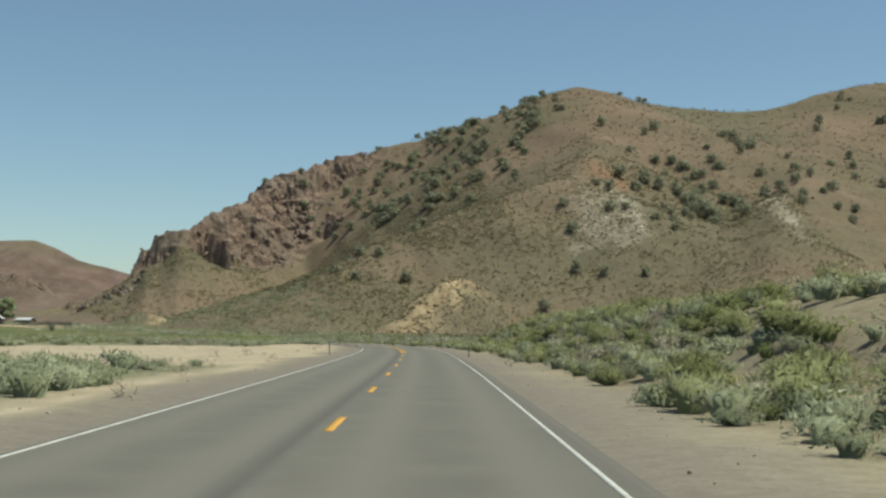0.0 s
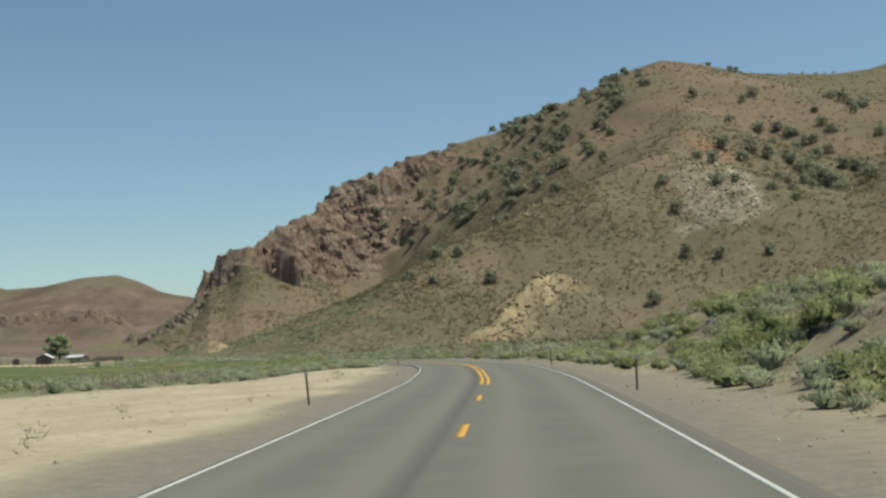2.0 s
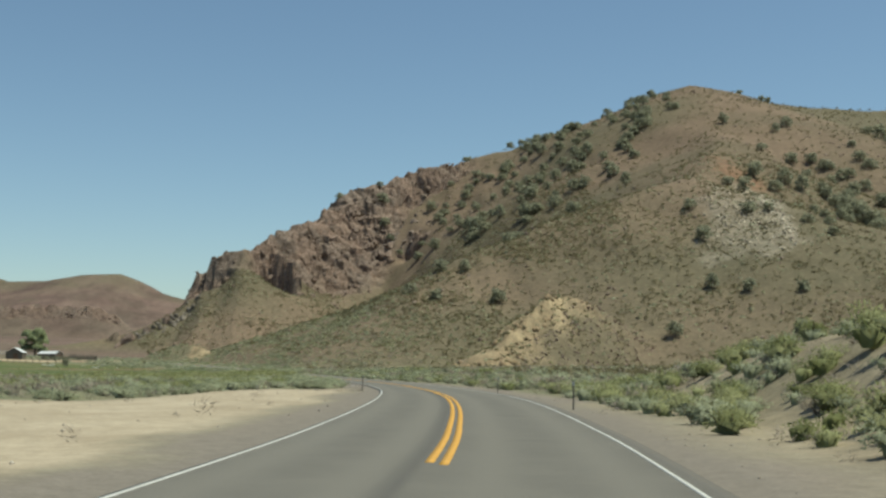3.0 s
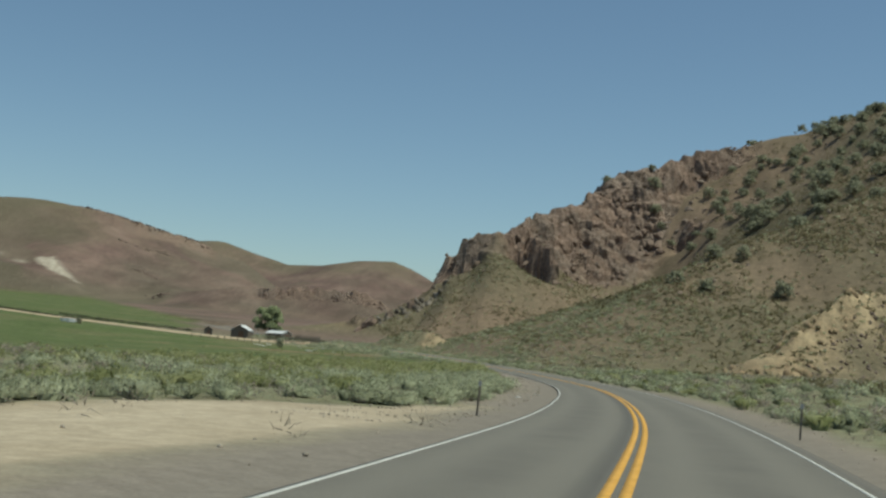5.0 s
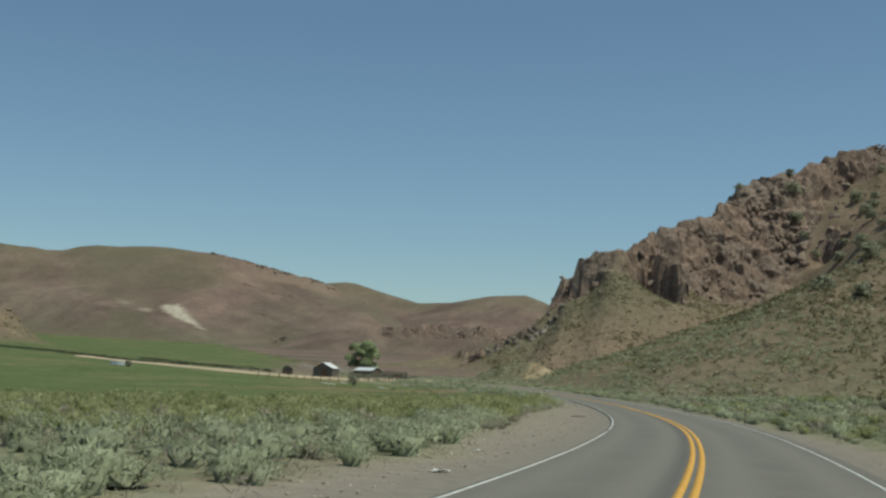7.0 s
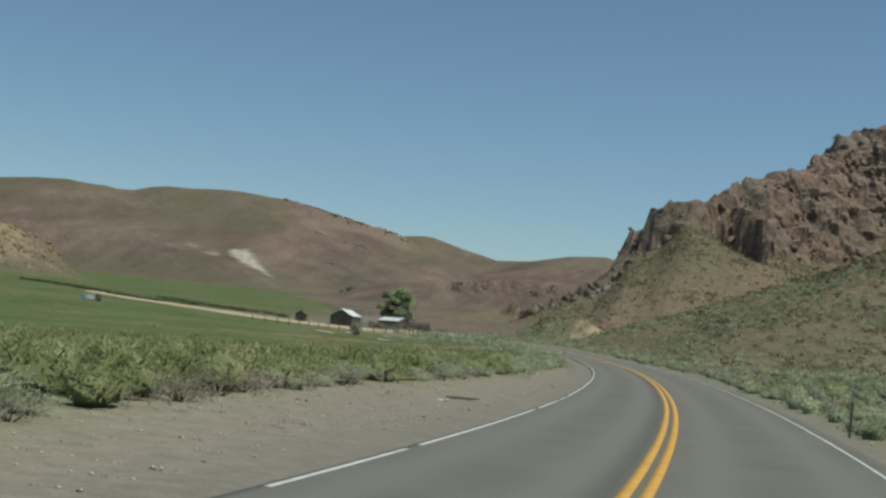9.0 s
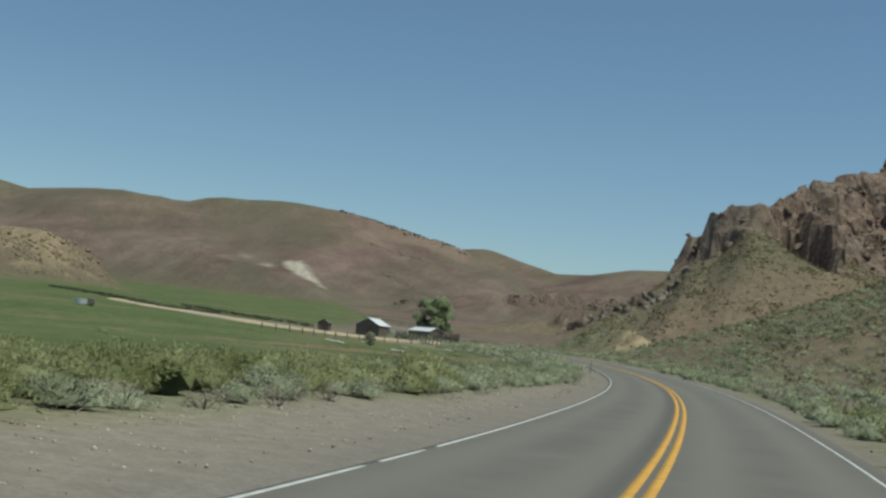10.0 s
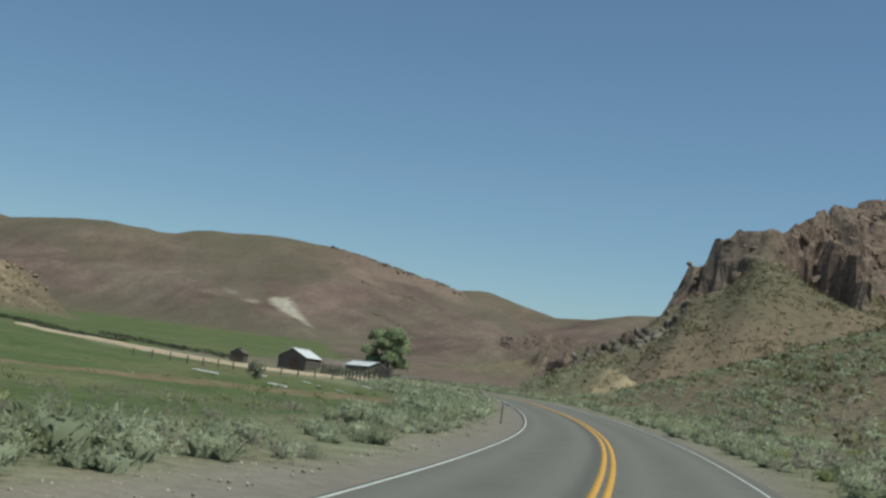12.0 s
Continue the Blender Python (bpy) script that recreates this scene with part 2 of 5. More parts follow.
def spline(nodes, step):
    """Smooth curve through the nodes, evenly stepped."""
    p = np.array(nodes, float)
    p = np.vstack([2 * p[0] - p[1], p, 2 * p[-1] - p[-2]])
    out = []
    for i in range(1, len(p) - 2):
        t = np.linspace(0, 1, 60, endpoint=False)[:, None]
        a, b, c, d = p[i - 1], p[i], p[i + 1], p[i + 2]
        out.append(0.5 * (2 * b + (c - a) * t + (2 * a - 5 * b + 4 * c - d) * t ** 2 + (3 * b - a - 3 * c + d) * t ** 3))
    q = np.vstack(out + [p[-2:-1]])
    s = np.r_[0, np.cumsum(np.linalg.norm(np.diff(q, axis=0), axis=1))]
    u = np.arange(0, s[-1], step)
    return np.stack([np.interp(u, s, q[:, k]) for k in range(q.shape[1])], 1)


ROAD_LINE = spline(ROAD, 1.0)
_d = np.gradient(ROAD_LINE[:, :2], axis=0)
ROAD_DIR = _d / np.linalg.norm(_d, axis=1)[:, None]
ROAD_RIGHT = np.stack([ROAD_DIR[:, 1], -ROAD_DIR[:, 0]], 1)


def road_frame(x, y):
    """For points: offset to the right of the centre line, the road's height there, and the y of the nearest place."""
    x, y = np.ravel(x), np.ravel(y)
    q, z, yy = np.empty(len(x)), np.empty(len(x)), np.empty(len(x))
    for a in range(0, len(x), 20000):
        s = slice(a, a + 20000)
        dx, dy = x[s, None] - ROAD_LINE[None, ::2, 0], y[s, None] - ROAD_LINE[None, ::2, 1]
        d2 = dx * dx + dy * dy
        k = d2.argmin(1)
        i = np.arange(len(k))
        side = np.sign(dx[i, k] * ROAD_RIGHT[::2][k, 0] + dy[i, k] * ROAD_RIGHT[::2][k, 1])
        across = dx[i, k] * ROAD_RIGHT[::2][k, 0] + dy[i, k] * ROAD_RIGHT[::2][k, 1]
        dist = np.sqrt(d2[i, k])
        q[s] = np.where(dist < 30, across, np.where(side == 0, 1, side) * dist)
        z[s], yy[s] = ROAD_LINE[::2][k, 2], ROAD_LINE[::2][k, 1]
    return q, z, yy


def lattice(ix, iy, seed):
    h = (ix.astype(np.int64) * 374761393 + iy.astype(np.int64) * 668265263 + seed * 1442695041) & 0x7fffffff
    h = ((h ^ (h >> 13)) * 1274126177) & 0x7fffffff
    return ((h ^ (h >> 16)) & 0xffff) / 65535.0


def wave(x, y, size, seed=0, octaves=4):
    """Smooth noise between -1 and 1 with features of that size in metres."""
    out, amp, tot = 0.0, 1.0, 0.0
    for o in range(octaves):
        u, v = x / size, y / size
        iu, iv = np.floor(u), np.floor(v)
        fu, fv = u - iu, v - iv
        fu, fv = fu * fu * (3 - 2 * fu), fv * fv * (3 - 2 * fv)
        a, b = lattice(iu, iv, seed + o), lattice(iu + 1, iv, seed + o)
        c, d = lattice(iu, iv + 1, seed + o), lattice(iu + 1, iv + 1, seed + o)
        out = out + amp * (2 * ((a * (1 - fu) + b * fu) * (1 - fv) + (c * (1 - fu) + d * fu) * fv) - 1)
        tot += amp
        amp *= 0.5
        size *= 0.5
    return out / tot


def step01(v, a, b):
    t = np.clip((v - a) / (b - a), 0.0, 1.0)
    return t * t * (3 - 2 * t)


# crest lines: x, y, z, sheer drop below the crest, slope of the flank
CREST_MAIN = [(-101, 543, 35, 11, .62), (-93, 543, 40.5, 10, .52), (-85, 544, 42.2, 5, .5),
              (-75, 569, 50.8, 16, .38), (-65, 600, 61.8, 20, .34), (-58, 622, 73.3, 20, .32), (-30, 640, 86.8, 14, .30), (-5, 655, 94.8, 5, .30), (21, 665, 103.6, 0, .31), (54, 658, 114.2, 0, .32),
              (82, 651.5, 125.6, 0, .33), (97, 648, 129, 0, .33), (113, 653, 128, 0, .33), (131, 659, 124, 0, .33), (156, 665, 123, 0, .33), (187, 672, 123.2, 0, .33),
              (209, 678, 126.8, 0, .33), (235, 684, 136.5, 0, .33), (258, 689, 143, 0, .33), (350, 710, 160, 0, .33), (650, 760, 165, 0, .3)]
CREST_TIP = [(-150, 495, 4, 0, .30), (-122, 522, 9.5, 1, .32), (-112, 521, 12.5, 1, .38), (-105, 529, 18, 2, .5), (-102, 536, 23, 0, .6)]
CREST_BUTTRESS = [(-79, 562, 46, 6, .5), (-73, 553.5, 42.5, 15, .45), (-68, 550, 40, 15, .42)]
CREST_FOOT = [(-124, 517, 10, 5, .5), (-117, 513, 8.5, 4, .5), (-110, 524, 13, 5, .45), (-106, 534, 19, 5, .45)]
CREST_SPUR = [(97, 648, 126, 0, .36), (92, 570, 97, 0, .37), (80, 490, 73, 0, .38), (62, 438, 57, 0, .36), (36, 424, 46, 0, .34), (8, 409, 34, 0, .36), (-8, 400, 25, 0, .38), (-30, 412, 16, 0, .32), (-72, 440, 5, 0, .25)]
CREST_EAST = [(235, 684, 132, 0, .36), (190, 560, 88, 0, .36), (150, 460, 59, 0, .38), (128, 418, 46, 0, .38), (118, 385, 34, 0, .36), (105, 350, 20, 0, .3)]
CREST_MOUND = [(23, 350, 17, 0, .66), (14.8, 332, 16.0, 1.2, .72), (9.5, 321, 10.4, 1.0, .70), (5.0, 315, 6.2, 0.4, .55)]
CREST_CUT = [(-80, 427, 6.0, 0, .35), (-73, 418, 5.9, 1.2, .5), (-69, 413, 4.2, 0.6, .55)]
CREST_FAR = [(-2600, 300, 170, 0, .3), (-1500, 960, 140, 0, .3), (-946, 1123, 120, 0, .33), (-916, 1131, 113, 0, .33), (-832, 1154, 118.5, 0, .33), (-758, 1174, 111.5, 0, .42), (-738, 1191, 118.7, 0, .42),
             (-680, 1241, 121.5, 0, .42), (-648, 1267, 119, 3, .42), (-603, 1305, 108.5, 6, .4), (-554, 1347, 94.8, 7, .3), (-515, 1354, 78, 0, .28), (-465, 1372, 52, 0, .28), (-395, 1400, 22, 0, .28)]
CREST_DISTANT = [(-1100, 1790, 90, 0, .3), (-767, 1778, 132, 0, .28), (-725, 1775, 133.4, 0, .28), (-672, 1771, 118.6, 0, .28), (-621, 1768, 106.7, 0, .28), (-572, 1764, 106.7, 0, .28), (-523, 1761, 114.4, 0, .28),
                 (-471, 1757, 117.2, 0, .3), (-411, 1765, 94.8, 0, .3), (-243, 1796, 62.6, 0, .3), (289, 1992, 139.6, 0, .3), (900, 2100, 170, 0, .3)]
CREST_BENCH = [(-445, 1050, 36, 0, .4), (-405, 1046, 39, 1, .4), (-368, 1055, 43, 7, .38), (-336, 1068, 45, 8, .36), (-302, 1080, 45, 8, .34), (-281, 1088, 36, 5, .32), (-256, 1104, 18, 0, .3)]
CREST_OUTCROP = [(-470, 560, 40, 0, .4), (-415, 580, 31, 2, .42), (-380, 605, 32.5, 2, .42), (-366, 618, 26, 3, .45), (-360, 624, 17, 2, .5)]


def crest_height(x, y, nodes, width):
    """Height of a ridge: the crest nearest by, less the fall of its flank, blended where two stretches are equally near."""
    total, weight, face = np.zeros(len(x)), np.zeros(len(x)), np.zeros(len(x))
    for a, b in zip(nodes, nodes[1:]):
        a, b = np.array(a, float), np.array(b, float)
        e = b[:2] - a[:2]
        t = np.clip(((x - a[0]) * e[0] + (y - a[1]) * e[1]) / (e @ e), 0, 1)
        d = np.hypot(x - a[0] - t * e[0], y - a[1] - t * e[1])
        n = a[None] + t[:, None] * (b - a)[None]
        wide = width * (0.42 + 1.48 * step01(n[:, 3], 13, 20))
        h = n[:, 2] - n[:, 3] * step01(d, 0.5, wide) - n[:, 4] * d * (1 - 0.12 * step01(d, 60, 400))
        w = (d + 4.0) ** -8.0
        total, weight = total + w * h, weight + w
        face = face + w * step01(n[:, 3], 2, 8) * (1 - step01(d, wide * 0.85, wide * 1.25))
    return total / weight, face / weight


# shaded walls in the crag: two ends of the wall's foot line, drop, and how far the recess before it reaches
RECESSES = [(-85, 555, -62, 546, 11.5, 15), (-53, 605, -42, 600, 5, 10), (-32, 615, -19, 604, 6, 11), (-64, 590, -55, 584, 4.5, 9)]


def recess(x, y):
    """How deep the ground is cut away before the walls, and how close to a wall it is."""
    cut, wall = np.zeros(len(x)), np.zeros(len(x))
    for x0, y0, x1, y1, deep, run in RECESSES:
        e = np.array([x1 - x0, y1 - y0])
        ln = np.hypot(*e)
        e = e / ln
        along_it = ((x - x0) * e[0] + (y - y0) * e[1]) / ln
        out = (x - x0) * e[1] - (y - y0) * e[0] + 0.9 * wave(x, y, 6, 36, 3)
        window = step01(along_it, 0.10, 0.42) * (1 - step01(along_it, 0.86, 1.06))
        cut = np.maximum(cut, deep * window * step01(out, -0.6, 1.6) * (1 - step01(out, 2.5, run)))
        wall = np.maximum(wall, window * (1 - step01(np.abs(out - 0.8), 2.0, 4.0)))
    return cut, wall


def blocks(x, y, size, seed):
    """Broken blocks: one value from -1 to 1 for each uneven cell of that size."""
    u, v = x / size, y / size
    iu, iv = np.floor(u), np.floor(v)
    best, out = np.full(len(x), 9.0), np.zeros(len(x))
    for i in (-1, 0, 1):
        for k in (-1, 0, 1):
            cu, cv = iu + i, iv + k
            d = np.hypot(u - cu - lattice(cu, cv, seed), v - cv - lattice(cu, cv, seed + 1))
            near = d < best
            best, out = np.where(near, d, best), np.where(near, 2 * lattice(cu, cv, seed + 2) - 1, out)
    return out


def above(a, b, k):
    """Rounded maximum."""
    m = np.maximum(a, b)
    return m + k * np.log(np.exp((a - m) / k) + np.exp((b - m) / k))


def land(x, y):
    """Height of the ground, and how rocky it is."""
    x, y = np.ravel(np.asarray(x, float)), np.ravel(np.asarray(y, float))
    q, rz, ry = road_frame(x, y)
    s = -0.85 * x + 0.53 * y - 268
    base = 0.033 * 20 * np.logaddexp(0, s / 20)
    right = np.clip(q, 0, None)
    bank = (0.25 + 0.75 * step01(ry, 15, 40) * (1 - step01(ry, 116, 150))) * (2.5 * step01(right, 5.4, 11.5) + 0.075 * np.clip(right - 10, 0, 50))
    base = base + bank * (1 - step01(y, 250, 330))
    base = base - (0.2 + 0.6 * step01(ry, 150, 240)) * step01(-q, 5, 16)
    base = base + 1.15 * np.exp(-((x + 142) ** 2 + (y - 372) ** 2) / 22 ** 2)
    near = 1 - step01(np.abs(q), 4.5, 13)
    base = base * (1 - near) + rz * near
    rough = wave(x, y, 40, 3) * 1.6 + wave(x, y, 9, 9, 3) * 0.5
    h, face = crest_height(x, y, CREST_MAIN, 14)
    hb, face_b = crest_height(x, y, CREST_BUTTRESS, 8)
    hf, face_c = crest_height(x, y, CREST_FOOT, 5)
    face = np.clip(np.where(hb > h, np.maximum(face, face_b), face) + np.where(hf > h, face_c, 0), 0, 1)
    ht, _ = crest_height(x, y, CREST_TIP, 6)
    h = above(above(np.maximum(h, hf), hb, 0.8), ht, 2.6)
    h2, _ = crest_height(x, y, CREST_SPUR, 10)
    h3, _ = crest_height(x, y, CREST_EAST, 10)
    h4, _ = crest_height(x, y, CREST_MOUND, 3)
    h5, _ = crest_height(x, y, CREST_CUT, 3)
    rill = np.abs(wave(x * 1.0 + y * 0.2, y * 0.25, 22, 21, 3))
    hill = np.maximum(np.maximum(h, h2), h3)
    amount = step01(hill, 4, 25)
    low = step01(111 - hill, 2, 30)
    hill = above(above(h, h2, 2.0), h3, 2.0) + (rough * 0.8 - rill * 4.0 + 1.0) * amount * low
    cut, wall = recess(x, y)
    hill = hill - cut
    face = np.maximum(face, 0.9 * wall)
    block = wave(x, y, 13, 31, 5)
    bench = hill / 4.2 + 1.2 * wave(x, y, 16, 35, 3)
    stair = (np.floor(bench) + step01(bench - np.floor(bench), 0.55, 1.0)) - bench + 0.3
    hill = hill + face * (np.abs(block) * 3.8 - 1.5 + stair * 3.0 + 0.8 * blocks(x, y * 0.8, 8.5, 131) + 0.7 * blocks(x, y, 4.2, 141))
    far, face_f = crest_height(x, y, CREST_FAR, 45)
    f2, face_2 = crest_height(x, y, CREST_BENCH, 13)
    f3, face_3 = crest_height(x, y, CREST_OUTCROP, 12)
    gully = np.abs(wave(x, y, 170, 41, 4))
    far = far - gully * 26 * step01(122 - far, 6, 40) + 1.5
    f2 = f2 - np.abs(wave(x, y, 60, 45, 3)) * 8 * step01(55 - f2, 2, 15)
    f4, _ = crest_height(x, y, CREST_DISTANT, 30)
    f4 = f4 - gully * 20 * step01(135 - f4, 25, 70)
    back = np.maximum(np.maximum(np.maximum(far, f2), f3), f4)
    z = above(base, hill, 1.2)
    z = above(z, h4 + np.abs(wave(x, y, 6, 77, 4)) * 2.6 - 0.9, 0.4)
    z = above(z, h5, 0.4)
    z = above(z, back, 2.0)
    keep = 1 - step01(np.abs(q), 5.5, 14)
    z = z * (1 - keep) + base * keep
    z = z + 0.05 * wave(x, y, 1.5, 51, 2) * step01(np.abs(q), 4.4, 7) + 0.12 * wave(x, y, 7, 55, 3) * step01(np.abs(q), 6, 14)
    z = np.where(np.abs(q) < 4.0, rz - 0.06, z)
    rocky = np.clip(face + 0.8 * face_f + 0.9 * face_2 + 0.8 * face_3, 0, 1)
    return z, rocky, q, ry, np.stack([hill - base, back - base, h4 - np.maximum(base, hill), h2 - h], 1)


def blob(x, y, cx, cy, rx, ry, turn, seed, edge=0.35):
    a = radians(turn)
    u = ((x - cx) * math.cos(a) + (y - cy) * math.sin(a)) / rx
    v = (-(x - cx) * math.sin(a) + (y - cy) * math.cos(a)) / ry
    r = np.hypot(u, v) + edge * wave(x, y, max(2.0, 0.5 * min(rx, ry)), seed, 4)
    return 1 - step01(r, 0.75, 1.05)


def scar(x, y):
    """Pale wedge of bare rock on the far slope, coming to a point at its lower end, with two small spots beside it."""
    u = -0.902 * (x + 559) + 0.432 * (y - 1107)
    v = 0.432 * (x + 559) + 0.902 * (y - 1107) + 2
    half = np.interp(u, [-2, 8, 44, 52, 60], [0, 1.4, 8.5, 7.5, 0])
    wedge = (1 - step01(np.abs(v + 1.2 * wave(x, y, 14, 96, 3)), half * 0.85, half + 1.6)) * (half > 0.01)
    return np.maximum.reduce([wedge, 0.8 * np.exp(-((x + 620) ** 2 + (y - 1110) ** 2) / 22), 0.7 * np.exp(-((x + 645) ** 2 + (y - 1114) ** 2) / 22)])


def lines(*spans):
    out = []
    for a, b, st in spans:
        out.append(np.arange(a, b, st))
    return np.concatenate(out)


def sand_edge(y):
    """How far the bare shoulder reaches to the left of the centre, by the road's y."""
    return np.interp(y, [0, 56, 64, 112, 130, 146, 152, 154, 157, 162, 170, 190, 205, 217, 228, 240, 250, 262, 272, 282, 290, 400],
                     [6.6, 6.4, 30, 30, 15, 12.5, 11, 10, 7, 5.9, 5.6, 5.8, 6.6, 7.3, 8.0, 7.8, 7.2, 6.3, 6.5, 5.8, 5.1, 4.8])


def meadow_from(y):
    """How far left of the road the green meadow begins, by the road's y."""
    return np.interp(y, [100, 200, 245, 262, 278, 292, 320, 345, 400], [36, 38, 29, 22, 14, 8.5, 7.8, 11, 13])


def build_ground():
    xs = lines((-2600, -1200, 60), (-1200, -640, 13), (-640, -536, 4), (-536, -420, 13), (-420, -285, 3.5), (-285, -150, 6), (-150, -128, 2.4), (-128, -108, 1.1), (-108, -26, 0.9), (-26, 18, 0.8), (18, 60, 2.0), (60, 220, 3.0), (220, 500, 12), (500, 2601, 100))
    ys = lines((-2600, -200, 100), (-200, 0, 8), (0, 300, 1.4), (300, 480, 2.0), (480, 505, 2.2), (505, 530, 1.25), (530, 625, 0.95), (625, 650, 1.25), (650, 660, 2), (660, 800, 6), (800, 1030, 10), (1030, 1148, 4), (1148, 1360, 9), (1360, 1830, 16), (1830, 2601, 60))
    X, Y = np.meshgrid(xs, ys)
    x, y = X.ravel(), Y.ravel()
    z, rocky, q, ry, over = land(x, y)
    # broken rock: knobs and overhangs that a plain height cannot give
    for i in np.nonzero(rocky > 0.12)[0]:
        p, r = Vector((x[i], y[i], z[i])), float(rocky[i])
        if y[i] < 720:
            p += r * (1.8 * noise.noise_vector(p / 7.5) + 1.2 * noise.noise_vector(p / 3.1 + Vector((9, 3, 5))))
        else:
            p += r * (1.2 * noise.noise_vector(p / 18.0) + 1.5 * noise.noise_vector(p / 6.0))
        x[i], y[i], z[i] = p
    nx, ny = len(xs), len(ys)
    idx = np.arange(nx * ny).reshape(ny, nx)
    f = np.stack([idx[:-1, :-1], idx[:-1, 1:], idx[1:, 1:], idx[1:, :-1]], -1).reshape(-1, 4)
    me = bpy.data.meshes.new("ground")
    me.vertices.add(len(x))
    me.vertices.foreach_set("co", np.stack([x, y, z], 1).ravel())
    me.loops.add(f.size)
    me.loops.foreach_set("vertex_index", f.ravel())
    me.polygons.add(len(f))
    me.polygons.foreach_set("loop_start", np.arange(0, f.size, 4))
    me.polygons.foreach_set("use_smooth", rocky[f].mean(1) < 0.3)
    me.update()
    left = -q
    jag = wave(x, y, 6, 61, 4)
    hill_n, back_n, mound_n, spur_n = over.T
    on_hill = step01(hill_n, -1, 4)
    on_back = step01(back_n, -2, 6)
    bare = 1 - step01(left + 1.2 * jag, sand_edge(ry) - 0.8, sand_edge(ry) + 0.8)
    edge_r = np.interp(ry, [100, 110, 200, 230], [6.6, 6.0, 5.6, 4.4])
    bare = np.where(q > 0, 1 - step01(q + 0.6 * jag, edge_r - 0.7, edge_r + 0.7), bare)
    sand = bare * step01(left + jag, np.where(ry < 165, 4.4, 5.0), np.where(ry < 165, 5.6, 7.4)) * np.where(ry < 200, 1, 0.25)
    sand = np.maximum(sand, 0.75 * np.clip(1 - np.abs(q - 6.5) / 2 + jag, 0, 1) * (q > 0) * (ry < 130) * 0.8)
    bank = step01(q, 5.6, 7) * (1 - step01(q, 14, 20)) * step01(ry, 15, 30) * (1 - step01(ry, 128, 150))
    sand = np.maximum(sand, 0.62 * bank * (0.75 + 0.5 * jag))
    knoll = blob(x, y, -390, 600, 85, 62, 30, 100, 0.5)
    zones = {
        "rock": rocky,
        "far": np.maximum(on_back, 0.85 * step01(y + 25 * wave(x, y, 60, 110, 3) + 0.25 * x, 385, 455) * (x < -85)) * (1 - on_hill) * (1 - 0.7 * knoll),
        "grass": np.clip(0.58 + 1.5 * wave(x, y, 55, 71, 4) + 0.4 * (1 - on_hill), 0, 1) * (1 - on_back * (1 - 0.8 * knoll)),
        "meadow": np.clip(step01(left + 4 * wave(x, y, 25, 81, 3), meadow_from(ry) - 3, meadow_from(ry) + 3) * (x < -20) * (1 - step01(back_n, -6, 4)) * (1 - on_hill)
                          * np.where((y < 400 - 0.35 * (x + 100)) | (x < -160), 1, 0), 0, 1) * step01(ry + 22 * wave(x, y, 45, 82, 3), 85, 130),
        "scrub": np.clip((0.85 + 0.5 * wave(x, y, 7, 72, 3)) * (1 - on_hill * 0.8) * (1 - on_back) * (1 - step01(np.abs(q) + 40 * wave(x, y, 50, 83, 3), 85, 165)) * (1 - step01(mound_n, -1.5, 0.5)) * (1 - 0.85 * bank) * (1 - 0.6 * step01(q, 6, 11) * step01(y, 230, 300)), 0, 0.9),
        "dry": np.maximum.reduce([0.95 * blob(x, y, -86, 345, 19, 5.5, 40, 101, 0.8), 0.8 * blob(x, y, -78, 358, 16, 10, 30, 102, 1.0), 0.7 * blob(x, y, -70, 378, 10, 10, 30, 103, 0.9), 0.5 * blob(x, y, -112, 398, 14, 9, 40, 104, 0.9)]),
        "sere": np.maximum.reduce([0.6 * blob(x, y, -690, 1195, 62, 95, 25, 105, 0.9), 0.85 * blob(x, y, -612, 1072, 24, 26, 0, 106, 0.5), 0.8 * (1 - step01(back_n + 7 * wave(x, y, 60, 107, 3), 5, 26)) * (x < -440),
                                   0.6 * blob(x, y, -520, 1345, 70, 60, 0, 108, 0.7), 0.5 * blob(x, y, -850, 1120, 60, 60, 0, 109, 0.8)]),
        "verge": 1 - step01(np.abs(q) + 0.5 * jag, 3.7, 5.4),
        "sand": sand,
        "gravel": bare * (1 - 0.9 * sand),
        "ochre": np.maximum.reduce([np.clip(step01(mound_n, -1.2, 0.8) * (1.15 - 0.16 * np.clip(x - 13.5 - 0.45 * (y - 328), -1, 9) + 1.1 * wave(x * 1.6 + y * 0.5, y * 0.5, 5, 97, 4)), 0, 0.95), 0.9 * blob(x, y, -72, 415, 4.2, 7.5, 20, 91), 0.5 * blob(x, y, -385, 602, 30, 24, 0, 99, 0.9)]),
        "red": 0.5 * blob(x, y, 78, 456, 7, 12, 0, 92, 0.9),
        "pale": np.maximum.reduce([0.35 * blob(x, y, 70, 405, 9, 22, 8, 93, 0.8), 0.9 * np.exp(-((x - 77.5 + 1.6 * wave(x, y, 8, 98, 3)) / 2.6) ** 2) * step01(y, 384, 392) * (1 - step01(y, 438, 447)), 0.6 * blob(x, y, 130, 420, 4, 34, -8, 94, 0.7),
                                   0.35 * blob(x, y, 66, 396, 11, 16, 0, 95, 0.9), 0.95 * scar(x, y)]),
    }
    for name, values in zones.items():
        me.attributes.new(name, "FLOAT", "POINT").data.foreach_set("value", np.asarray(values, np.float32))
    me.materials.append(M_GROUND)
    return tagged(new("ground", me), "dry valley floor and hills of brown soil, sand and sparse grass", "ground", kind="structure")


ground = build_ground()


def height(x, y):
    return land([x], [y])[0][0]


